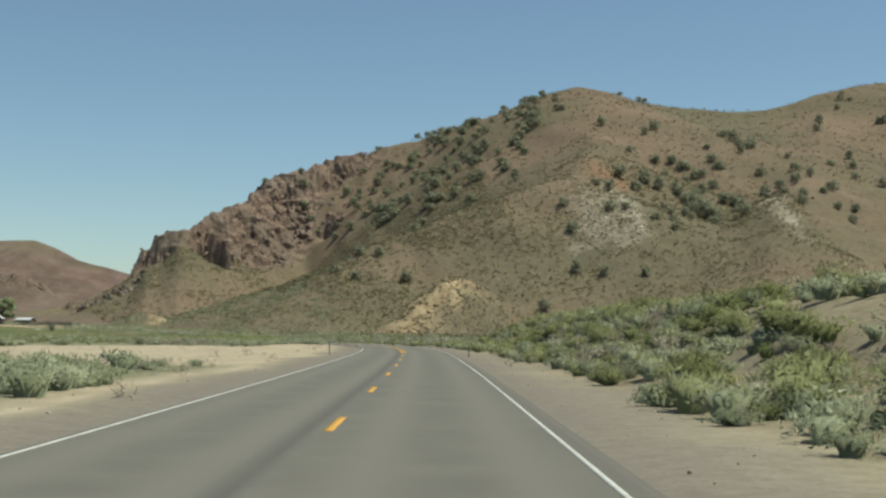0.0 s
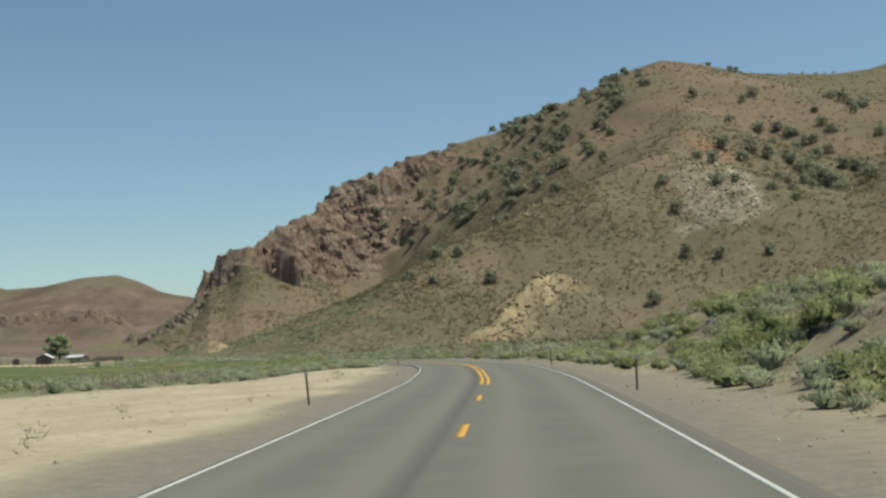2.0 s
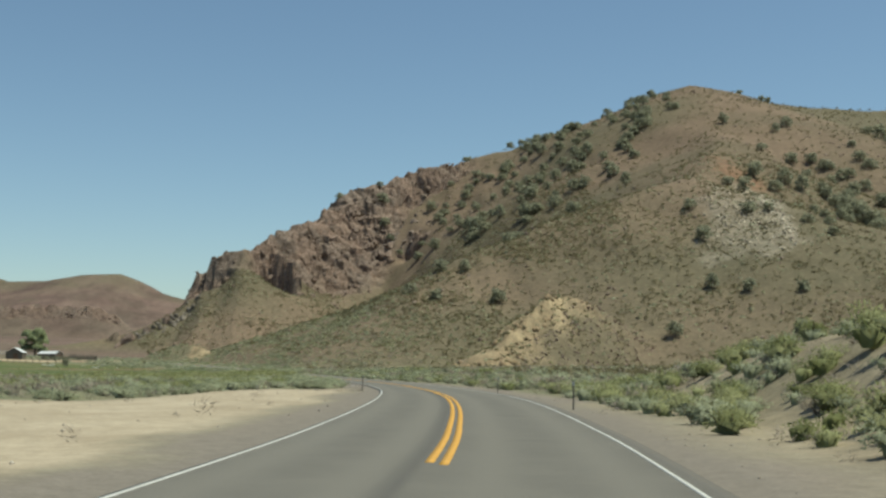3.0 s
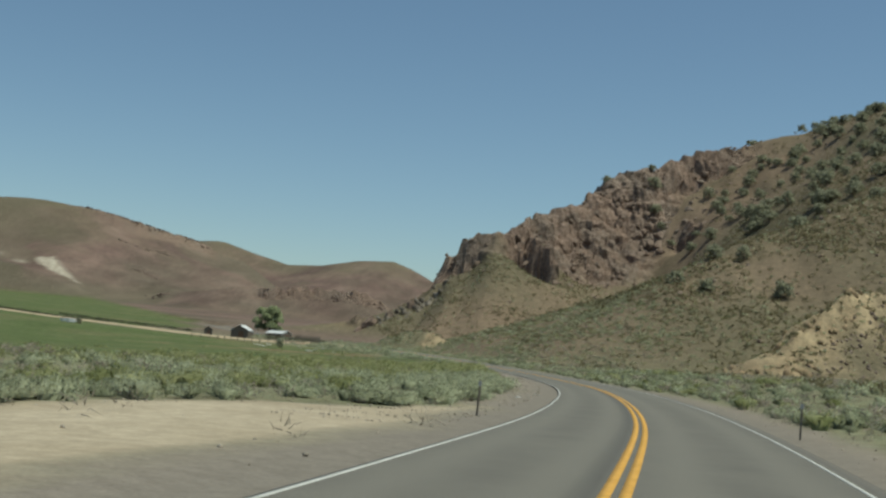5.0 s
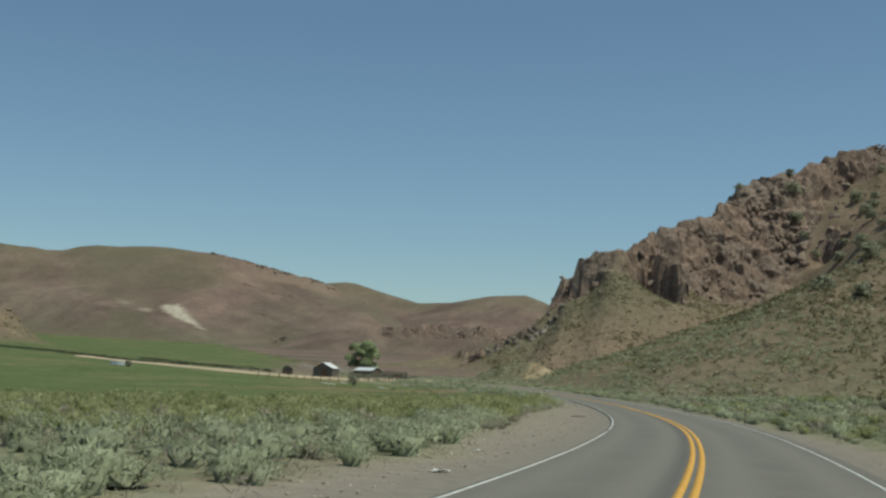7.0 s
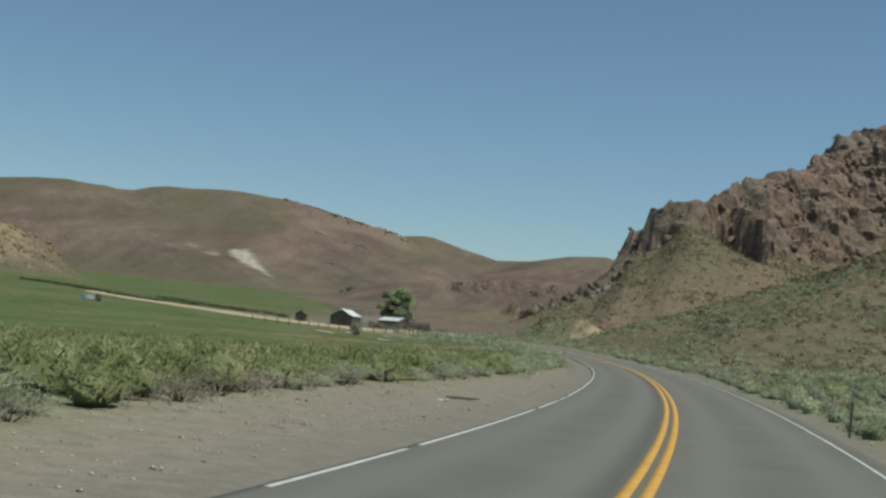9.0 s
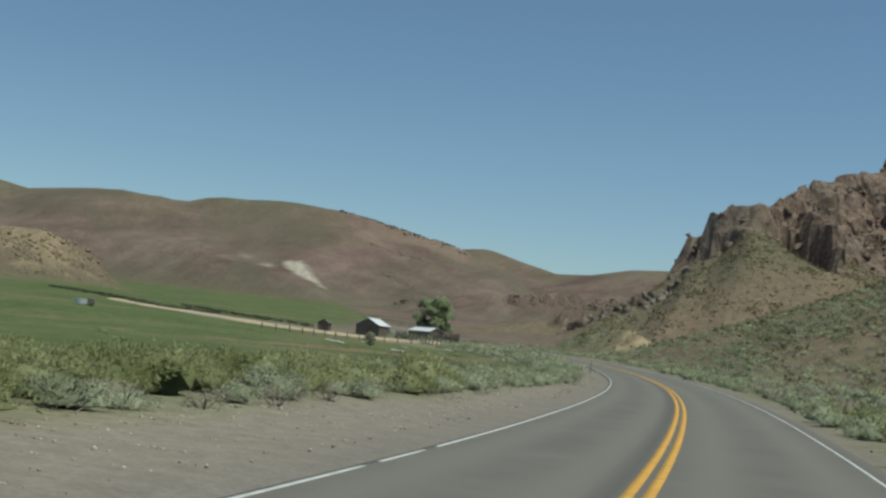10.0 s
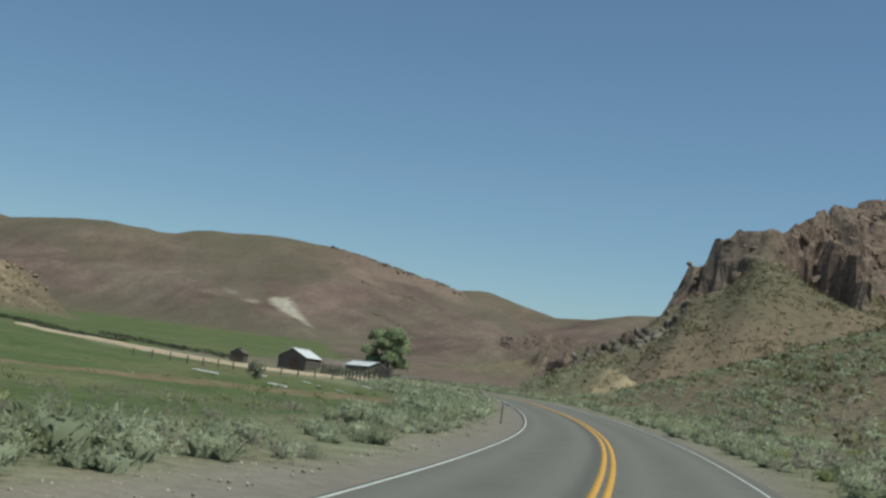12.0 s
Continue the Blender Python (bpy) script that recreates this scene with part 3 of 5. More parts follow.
def part(name, bm, material, parent=None, label="", smooth=False):
    me = bpy.data.meshes.new(name)
    bm.to_mesh(me)
    bm.free()
    if smooth:
        me.polygons.foreach_set("use_smooth", [True] * len(me.polygons))
    me.materials.append(material)
    ob = new(name, me)
    ob.parent = parent
    if label:
        ob["label"] = label
    return ob


def mesh_from(name, verts, faces, material, smooth=False, normals=None):
    me = bpy.data.meshes.new(name)
    verts, faces = np.asarray(verts, np.float32), np.asarray(faces, np.int32)
    k = faces.shape[1]
    me.vertices.add(len(verts))
    me.vertices.foreach_set("co", verts.ravel())
    me.loops.add(faces.size)
    me.loops.foreach_set("vertex_index", faces.ravel())
    me.polygons.add(len(faces))
    me.polygons.foreach_set("loop_start", np.arange(0, faces.size, k, dtype=np.int32))
    if smooth:
        me.polygons.foreach_set("use_smooth", np.ones(len(faces), bool))
    me.update()
    if normals is not None:
        me.normals_split_custom_set_from_vertices(np.asarray(normals, np.float32))
    me.materials.append(material)
    return me


# ---------------------------------------------------------------- the road
def strip(name, s0, s1, a, b, top, thick, material, attrs=False):
    """A slab that follows the road from s0 to s1 metres along it, from offset a to offset b."""
    i0, i1 = int(s0), min(int(math.ceil(s1)) + 1, len(ROAD_LINE))
    ss = np.unique(np.clip(np.r_[s0, np.arange(i0 + 1, i1 - 1), s1], 0, len(ROAD_LINE) - 1))
    k = np.arange(len(ROAD_LINE))
    P = np.stack([np.interp(ss, k, ROAD_LINE[:, j]) for j in range(3)], 1)
    R = np.stack([np.interp(ss, k, ROAD_RIGHT[:, j]) for j in range(2)], 1)
    cols = np.linspace(a, b, 45 if attrs else 2)
    n, m = len(ss), len(cols)
    V = np.zeros((n, m, 3))
    V[:, :, :2] = P[:, None, :2] + R[:, None, :] * cols[None, :, None]
    V[:, :, 2] = P[:, None, 2] + top
    W = V[:, [0, -1]].copy()
    W[:, :, 2] -= thick
    verts = np.vstack([V.reshape(-1, 3), W.reshape(-1, 3)])
    g = np.arange(n * m).reshape(n, m)
    w = n * m + np.arange(n * 2).reshape(n, 2)
    F = [np.stack([g[:-1, :-1], g[:-1, 1:], g[1:, 1:], g[1:, :-1]], -1).reshape(-1, 4),
         np.stack([w[:-1, 0], g[:-1, 0], g[1:, 0], w[1:, 0]], -1), np.stack([g[:-1, -1], w[:-1, 1], w[1:, 1], g[1:, -1]], -1),
         np.array([[w[0, 0], w[0, 1], g[0, -1], g[0, 0]], [w[-1, 1], w[-1, 0], g[-1, 0], g[-1, -1]]])]
    me = mesh_from(name, verts, np.vstack(F), material)
    if attrs:
        off = np.concatenate([np.tile(cols, n), np.tile([a, b], n)])
        track = sum(np.exp(-((off - c) / 0.42) ** 2) for c in (-2.55, -0.85, 0.8, 2.5))
        rim = np.clip((off - 3.30) / 0.08, 0, 1)
        me.attributes.new("rim", "FLOAT", "POINT").data.foreach_set("value", rim.astype(np.float32))
        seam = np.exp(-((off + 0.35) / 0.12) ** 2) + 0.3 * np.exp(-((off - 3.45) / 0.14) ** 2)
        me.attributes.new("track", "FLOAT", "POINT").data.foreach_set("value", track.astype(np.float32))
        me.attributes.new("seam", "FLOAT", "POINT").data.foreach_set("value", np.clip(seam, 0, 1).astype(np.float32))
    return me


def along(y):
    """Metres along the road where it passes that y."""
    return float(np.interp(y, ROAD_LINE[:, 1], np.arange(len(ROAD_LINE))))


END = len(ROAD_LINE) - 2
road = tagged(new("road", strip("road", 0, END, -3.27, 3.62, 0.0, 0.09, M_ASPHALT, True)), "worn grey asphalt two-lane road curving through the valley", "road", kind="structure")


def marking(name, s0, s1, a, b, material, label):
    ob = new(name, strip(name, s0, s1, a, b, 0.006, 0.008, material))
    ob.parent = road
    ob["label"] = label
    return ob


for k in range(-6, 6):
    far_end = along(26.6) + 12.19 * k
    if far_end > 2:
        marking("centre_dash", far_end - 3.05, far_end, -0.07, 0.07, M_YELLOW, "yellow painted centre dash")
marking("centre_line", along(96.6), END, -0.185, -0.045, M_YELLOW, "solid yellow centre line")
marking("centre_line", along(96.2), END, 0.045, 0.185, M_YELLOW, "solid yellow centre line")
marking("edge_line", 0, END, 3.215, 3.285, M_WHITE, "solid white edge line")
marks = [0, along(214.5), along(216.8), along(222), along(222.8), along(235.5), along(236.4), along(241.5), along(242.2), along(244.5), along(245.3), END]
for a, b in zip(marks[::2], marks[1::2]):
    marking("edge_line", a, b, -3.21, -3.14, M_WHITE, "white edge line, worn through in places")

# ---------------------------------------------------------------- plants and stones: shapes
rng = np.random.default_rng(7)


def leaf_cloud(n, leaf, lumps, seed, flat=0.75, spread=0.22, narrow=0.5):
    """Many small leaf blades gathered in round lumps: (centre, radius) each. Blades lie loosely along the lumps' outsides."""
    r = np.random.default_rng(seed)
    lumps = np.array(lumps, float)
    share = lumps[:, 3] ** 2
    k = r.choice(len(lumps), n, p=share / share.sum())
    d = r.normal(size=(n, 3))
    d[:, 2] = np.abs(d[:, 2]) - 0.25
    d /= np.linalg.norm(d, axis=1)[:, None]
    c = lumps[k, :3] + d * (lumps[k, 3] * (1 - spread * r.random(n) ** 1.5))[:, None] * np.array([1, 1, flat])
    c[:, 2] = np.maximum(c[:, 2], 0.02)
    t = np.cross(d, r.normal(size=(n, 3)))
    t /= np.linalg.norm(t, axis=1)[:, None]
    up = t * 0.8 + d * r.uniform(0.1, 0.9, n)[:, None] + np.array([0, 0, 0.35])
    up /= np.linalg.norm(up, axis=1)[:, None]
    side = np.cross(up, d + r.normal(size=(n, 3)) * 0.35)
    side /= np.linalg.norm(side, axis=1)[:, None]
    s = (leaf * (0.6 + 0.8 * r.random(n)))[:, None]
    v = np.stack([c - side * s * narrow, c + side * s * narrow, c + up * s * 1.6], 1)
    flip = np.einsum("ij,ij->i", np.cross(v[:, 1] - v[:, 0], v[:, 2] - v[:, 0]), d + np.array([0, 0, 0.3])) < 0
    v[flip] = v[flip][:, [1, 0, 2]]
    soft = d + np.array([0, 0, 0.45]) + r.normal(size=(n, 3)) * 0.22
    soft /= np.linalg.norm(soft, axis=1)[:, None]
    return v.reshape(-1, 3), np.arange(3 * n).reshape(-1, 3), np.repeat(soft, 3, 0)


def shrub_lumps(seed, w, h, count):
    r = np.random.default_rng(seed)
    out = [(0, 0, h * 0.32, w * 0.36)]
    for i in range(count):
        a, d = r.random() * 6.283, w * (0.18 + 0.2 * r.random())
        out.append((d * math.cos(a), d * math.sin(a), h * (0.3 + 0.35 * r.random()), w * (0.16 + 0.12 * r.random())))
    return out


def loose_lumps(seed, w, h, count):
    """Uneven lumps of many sizes, some standing out above the rest."""
    r = np.random.default_rng(seed)
    out = [(0, 0, h * 0.3, w * 0.25)]
    for i in range(count):
        a, d = r.random() * 6.283, w * (0.08 + 0.36 * r.random())
        out.append((d * math.cos(a), d * math.sin(a), h * (0.12 + 0.52 * r.random() * (1 - 1.1 * d / w)), w * (0.09 + 0.12 * r.random())))
    return out


def body_shell(lumps, seed, rings, segs, flat=0.75, shrink=0.86):
    """A closed uneven dome that fills the inside of a clump."""
    r = np.random.default_rng(seed)
    lumps = np.array(lumps, float)
    lo = 0.5 * lumps[:, 2].min()
    mid = np.array([0, 0, lo])
    V = []
    for i in range(rings):
        el = -0.35 + (1.57 + 0.35) * i / rings
        for k in range(segs):
            a = 6.2832 * (k + 0.5 * (i % 2)) / segs
            d = np.array([math.cos(el) * math.cos(a), math.cos(el) * math.sin(a), math.sin(el)])
            far = 0.05
            for c in lumps:
                o = (mid - c[:3]) / np.array([1, 1, flat])
                e = d / np.array([1, 1, flat])
                b2, c2, a2 = o @ e, o @ o - c[3] ** 2, e @ e
                disc = b2 * b2 - a2 * c2
                if disc > 0:
                    far = max(far, (-b2 + math.sqrt(disc)) / a2)
            V.append(mid + d * far * shrink * r.uniform(0.86, 1.06))
    V.append(mid + np.array([0, 0, max(c[2] + c[3] * flat for c in lumps) * shrink - lo]))
    top = len(V) - 1
    F = []
    for i in range(rings - 1):
        for k in range(segs):
            a, b = i * segs + k, i * segs + (k + 1) % segs
            c, d = a + segs, b + segs
            F += [(a, b, d), (a, d, c)] if i % 2 == 0 else [(a, b, c), (b, d, c)]
    F += [((rings - 1) * segs + k, (rings - 1) * segs + (k + 1) % segs, top) for k in range(segs)]
    V = np.array(V)
    V[:, 2] = np.maximum(V[:, 2], -0.04)
    N = V - mid + np.array([0, 0, 0.1])
    return V, np.array(F), N / np.linalg.norm(N, axis=1)[:, None]


def clump(n, leaf, lumps, seed, rings, segs, flat=0.75, narrow=0.5, shrink=0.86):
    a, f, u = leaf_cloud(n, leaf, lumps, seed, flat, 0.3, narrow)
    b, g, w = body_shell(lumps, seed + 5, rings, segs, flat, shrink)
    return np.vstack([a, b]), np.vstack([f, g + len(a)]), np.vstack([u, w])


def scatter_mesh(name, templates, places, material, label, category, group=""):
    """One mesh of many small clumps: places are rows of x, y, z, scale, turn."""
    V, F, N, base = [], [], [], 0
    pick = rng.integers(0, len(templates), len(places))
    for j, (tv, tf, *tn) in enumerate(templates):
        p = places[pick == j]
        if not len(p):
            continue
        c, s = np.cos(p[:, 4])[:, None], np.sin(p[:, 4])[:, None]

        def turned(a, k):
            return np.stack([k * (a[None, :, 0] * c - a[None, :, 1] * s), k * (a[None, :, 0] * s + a[None, :, 1] * c), k * a[None, :, 2]], -1)

        V.append((turned(tv, p[:, 3, None]) + p[:, None, :3]).reshape(-1, 3))
        if tn:
            N.append(turned(tn[0], np.ones((len(p), 1))).reshape(-1, 3))
        F.append((tf[None] + (np.arange(len(p)) * len(tv))[:, None, None]).reshape(-1, 3) + base)
        base += len(p) * len(tv)
    ob = new(name, mesh_from(name, np.vstack(V), np.vstack(F), material, bool(N), np.vstack(N) if N else None))
    return tagged(ob, label, category, kind="stuff")


def boulder(seed, sub=3, cuts=9):
    """A broken angular stone: a ball with flats cut off and a rough skin."""
    bm = bmesh.new()
    bmesh.ops.create_icosphere(bm, subdivisions=sub, radius=1)
    r = np.random.default_rng(seed)
    planes = [(Vector(r.normal(size=3)).normalized(), 0.34 + 0.3 * r.random()) for _ in range(cuts)]
    off = Vector(r.random(3) * 50)
    for v in bm.verts:
        for n, d in planes:
            e = v.co.dot(n) - d
            if e > 0:
                v.co -= n * e
        v.co *= 1.45 + 0.12 * noise.noise(v.co * 1.6 + off) + 0.09 * noise.noise(v.co * 5 + off)
    return bm


def bm_arrays(bm):
    bmesh.ops.triangulate(bm, faces=bm.faces)
    v = np.array([x.co for x in bm.verts])
    f = np.array([[x.index for x in q.verts] for q in bm.faces])
    bm.free()
    return v, f


def fragment(seed, sx, sy, sz, points=13):
    """An angular broken block: the hull of a few points in a box."""
    r = np.random.default_rng(seed)
    bm = bmesh.new()
    for p in r.uniform(-1, 1, (points, 3)):
        p = p / max(np.abs(p).max(), 0.55)
        bm.verts.new((p[0] * sx, p[1] * sy, p[2] * sz))
    bmesh.ops.convex_hull(bm, input=bm.verts)
    bmesh.ops.delete(bm, geom=[v for v in bm.verts if not v.link_faces], context="VERTS")
    bm.verts.index_update()
    return bm_arrays(bm)


def place_points(n, x0, x1, y0, y1, accept, seed):
    """Random places over a stretch of the plan, kept by a rule of (x, y, off, along, rock, over)."""
    r = np.random.default_rng(seed)
    x, y = r.uniform(x0, x1, n), r.uniform(y0, y1, n)
    z, rock, q, ry, over = land(x, y)
    keep = r.random(n) < accept(x, y, q, ry, rock, over)
    return x[keep], y[keep], z[keep]


def along_road(n, s0, s1, o0, o1, accept, seed):
    """Random places beside the road, between two offsets from its centre."""
    r = np.random.default_rng(seed)
    s, o = r.uniform(s0, s1, n), r.uniform(o0, o1, n)
    k = np.clip(s.astype(int), 0, len(ROAD_LINE) - 1)
    x = ROAD_LINE[k, 0] + ROAD_RIGHT[k, 0] * o
    y = ROAD_LINE[k, 1] + ROAD_RIGHT[k, 1] * o
    z, rock, q, ry, over = land(x, y)
    keep = r.random(n) < accept(x, y, q, ry, rock, over)
    return x[keep], y[keep], z[keep]


def rows_of(p, low, high, seed, sink=0.03):
    r = np.random.default_rng(seed)
    x, y, z = p
    s = low + (high - low) * r.random(len(x)) ** 1.4
    return np.stack([x, y, z - sink, s, r.uniform(0, 6.283, len(x))], 1)


# templates about one metre across
SAGE_NEAR = [clump(1020, 0.040, loose_lumps(i, 1.15, 0.8, 17), 100 + i, 4, 10, shrink=0.76, narrow=0.32) for i in range(5)]
RABBIT_NEAR = [clump(960, 0.046, loose_lumps(20 + i, 1.15, 0.95, 17), 120 + i, 4, 10, flat=0.95, narrow=0.27, shrink=0.77) for i in range(5)]
SAGE_BAND = [clump(208, 0.057, shrub_lumps(30 + i, 1.1, 0.52, 9), 130 + i, 2, 7, flat=0.62, shrink=0.72, narrow=0.4) for i in range(8)]
RABBIT_BAND = [clump(208, 0.061, shrub_lumps(50 + i, 1.1, 0.6, 9), 150 + i, 2, 7, flat=0.72, narrow=0.32, shrink=0.74) for i in range(8)]
SAGE_MID = [leaf_cloud(38, 0.119, shrub_lumps(40 + i, 1.1, 0.5, 6), 140 + i, 0.62) for i in range(8)]
RABBIT_MID = [leaf_cloud(42, 0.111, shrub_lumps(60 + i, 1.1, 0.5, 6), 160 + i, 0.62, narrow=0.4) for i in range(8)]
TUFT_FAR = [leaf_cloud(8, 0.29, shrub_lumps(80 + i, 1.1, 0.6, 3), 180 + i) for i in range(6)]
DRY_TUFT = [leaf_cloud(30, 0.15, shrub_lumps(90 + i, 0.8, 0.4, 3), 190 + i, flat=1.4, narrow=0.10) for i in range(4)]
STONE = [bm_arrays(boulder(300 + i, 1, 5)) for i in range(5)]


def field(x, y, size, seed, lo, hi):
    return step01(wave(x, y, size, seed, 3), lo, hi)


def off_bare(q, ry, extra=0.0):
    """1 where the ground is neither road nor bare shoulder."""
    edge_r = np.interp(ry, [100, 110, 200, 230], [6.6, 6.0, 5.6, 4.4])
    return np.where(q > 0, q > edge_r + extra, -q > sand_edge(ry) + extra).astype(float)


def in_meadow(x, y, q, ry):
    return (-q > meadow_from(ry)) & (ry > 100) & (x < -20)


# ---- brush on the flats, far enough to blend
def from_edge(q, ry):
    return np.where(q > 0, q - 5.5, -q - sand_edge(ry))


def sage_left(x, y, q, ry, rock, over):
    out = from_edge(q, ry)
    mixed = np.where((out > 5) & (ry > 190) & (ry < 285), 0.28, np.where((q < 0) & (ry > 215) & (ry < 262), 0.5, np.where((ry > 55) & (ry < 135), 0.3, 1.0)))
    return off_bare(q, ry) * (~in_meadow(x, y, q, ry)) * (0.25 + 0.75 * field(x, y, 9, 201, -0.3, 0.3)) * mixed


def rabbit_left(x, y, q, ry, rock, over):
    out = from_edge(q, ry)
    return off_bare(q, ry, 1.5) * np.where(in_meadow(x, y, q, ry), 0.4 * np.exp(-np.clip(-q - meadow_from(ry), 0, 99) / 7), field(x, y, 12, 202, -0.35, 0.2)) * np.where(ry > 285, 0.2, 1.0) * np.where(ry < 190, 0.4, 1.0) * np.where(out < 4, np.where(ry < 215, 0.03, np.where(ry < 262, 1.0, 0.5)), 1.0)


def dry_left(x, y, q, ry, rock, over):
    return off_bare(q, ry, 2.0) * (~in_meadow(x, y, q, ry)) * field(x, y, 7, 209, 0.0, 0.4) * (ry < 265)


def brush_right(x, y, q, ry, rock, over):
    return off_bare(q, ry) * (0.3 + 0.7 * field(x, y, 8, 203, -0.35, 0.25))


def rabbit_right(x, y, q, ry, rock, over):
    return off_bare(q, ry) * field(x, y, 10, 204, -0.05, 0.3) * np.where(ry > 150, 0.3, 1.0)


scatter_mesh("sagebrush_band", SAGE_BAND, np.vstack([rows_of(along_road(1500, 170, 400, -15, -4, sage_left, 1), 0.6, 1.5, 11), rows_of(along_road(750, 180, 315, -26, -12, sage_left, 147), 0.6, 1.4, 148), rows_of(along_road(900, 340, 440, -15, -4, sage_left, 121), 0.6, 1.2, 122), rows_of(along_road(420, 100, 160, -18, -5, sage_left, 105), 0.7, 1.6, 115), rows_of(along_road(420, 140, 225, -44, -26, sage_left, 110), 0.7, 1.7, 125), rows_of(along_road(1200, 95, 440, 4, 13, brush_right, 2), 0.55, 1.3, 12), rows_of(along_road(460, 95, 215, 5.8, 24, brush_right, 126), 0.7, 1.7, 127)]),
             M_SAGE, "grey-green sagebrush in a thick band along the shoulder", "brush")
scatter_mesh("rabbitbrush_band", RABBIT_BAND, np.vstack([rows_of(along_road(1700, 200, 380, -17, -4, rabbit_left, 3), 0.6, 1.3, 13), rows_of(along_road(1500, 95, 440, 4, 15, rabbit_right, 4), 0.6, 1.4, 14), rows_of(along_road(380, 95, 215, 5.8, 24, brush_right, 131), 0.7, 1.8, 132), rows_of(along_road(900, 296, 362, -34, -6, rabbit_left, 133), 0.9, 1.7, 134), rows_of(along_road(1000, 230, 315, -26, -9, rabbit_left, 145), 0.6, 1.3, 146)]),
             M_RABBIT, "yellow-green rabbitbrush mixed into the roadside scrub", "brush")
scatter_mesh("dry_brush", [leaf_cloud(54, 0.114, shrub_lumps(300 + i, 1.0, 0.6, 6), 310 + i, 1.0, narrow=0.2) for i in range(5)],
             np.vstack([rows_of(along_road(3000, 200, 400, -40, -4, dry_left, 106), 0.6, 1.2, 116), rows_of(along_road(3600, 95, 440, 5.5, 34, lambda x, y, q, ry, rock, over: off_bare(q, ry, 0.5) * field(x, y, 7, 210, -0.2, 0.3), 107), 0.6, 1.3, 117)]),
             M_SAGE_DRY, "dry grey-brown brush between the green shrubs", "brush")
scatter_mesh("sagebrush_flat", SAGE_MID, np.vstack([rows_of(along_road(1800, 100, 315, -62, -26, sage_left, 101), 0.6, 1.4, 111), rows_of(along_road(2700, 315, 560, -62, -14.5, sage_left, 143), 0.6, 1.4, 144), rows_of(along_road(1800, 400, 560, -15, -4, sage_left, 108), 0.6, 1.3, 118), rows_of(along_road(1500, 425, 540, 4, 14, brush_right, 120), 0.5, 1.1, 128), rows_of(along_road(2600, 420, 530, 12, 46, brush_right, 123), 0.5, 1.1, 129), rows_of(along_road(3400, 95, 560, 12.5, 62, brush_right, 102), 0.5, 1.25, 112), rows_of(along_road(1900, 300, 470, 6, 40, brush_right, 133), 0.5, 1.2, 134)]),
             M_SAGE, "grey-green sagebrush covering the dry flat", "brush")
scatter_mesh("rabbitbrush_flat", RABBIT_MID, np.vstack([rows_of(along_road(5400, 150, 315, -58, -26, rabbit_left, 103), 0.5, 1.2, 113), rows_of(along_road(7500, 315, 480, -58, -14, rabbit_left, 141), 0.5, 1.2, 142), rows_of(along_road(3600, 95, 560, 14, 60, rabbit_right, 104), 0.6, 1.4, 114), rows_of(along_road(900, 420, 520, 5, 40, brush_right, 124), 0.5, 1.1, 130)]),
             M_RABBIT, "yellow-green brush spread over the flat", "brush")
scatter_mesh("dry_grass", DRY_TUFT, np.vstack([rows_of(along_road(2600, 90, 420, -24, -4.4, lambda x, y, q, ry, rock, over: 0.06 + 0.8 * off_bare(q, ry, -0.6), 5), 0.35, 0.9, 15),
                                              rows_of(along_road(2000, 90, 420, 4.6, 22, lambda x, y, q, ry, rock, over: 0.05 + 0.7 * off_bare(q, ry, -0.5), 6), 0.35, 0.9, 16)]),
             M_SAGE_DRY, "dry tan grass and dead twigs along the shoulder", "grass")


# ---- scrub on the slopes
def slope_sage(x, y, q, ry, rock, over):
    return (np.abs(q) > 40) * (over[:, 1] < -5) * (~in_meadow(x, y, q, ry)) * (1 - 0.95 * step01(rock, 0.1, 0.6)) * (0.3 + 0.7 * field(x, y, 14, 205, -0.3, 0.3))


M_SLOPE = leaf_material("slope_scrub_leaf", (0.142, 0.128, 0.074), (0.225, 0.200, 0.122))
scatter_mesh("slope_scrub", TUFT_FAR, np.vstack([rows_of(place_points(30000, -116, 40, 395, 575, slope_sage, 7), 0.42, 1.2, 17), rows_of(place_points(26000, -25, 140, 255, 480, slope_sage, 71), 0.45, 1.25, 171),
                                                rows_of(place_points(9000, -20, 300, 480, 690, slope_sage, 72), 0.6, 1.5, 172)]), M_SLOPE, "low grey-green scrub dotted over the hillside", "brush")
scatter_mesh("slope_grass", TUFT_FAR, np.vstack([rows_of(place_points(10000, -116, 40, 395, 575, slope_sage, 8), 0.35, 0.9, 18), rows_of(place_points(7000, -25, 140, 255, 480, slope_sage, 81), 0.4, 1.0, 181)]),
             M_SAGE, "pale sage tufts on the hillside", "grass")

scatter_mesh("knoll_scrub", TUFT_FAR, rows_of(place_points(3000, -470, -335, 545, 660, lambda x, y, q, ry, rock, over: (over[:, 1] > 1) * 0.6, 40), 0.6, 1.6, 50), M_RABBIT, "olive scrub on a far rocky knoll", "brush")
scatter_mesh("foot_scrub", TUFT_FAR, rows_of(along_road(11000, 110, 520, 12.5, 64, brush_right, 109), 0.4, 1.1, 119), M_SLOPE, "low olive scrub at the foot of the hill", "brush")

# ---- loose stones
def shoulder(x, y, q, ry, rock, over):
    return (1 - off_bare(q, ry)) * (np.abs(q) > 4.2)


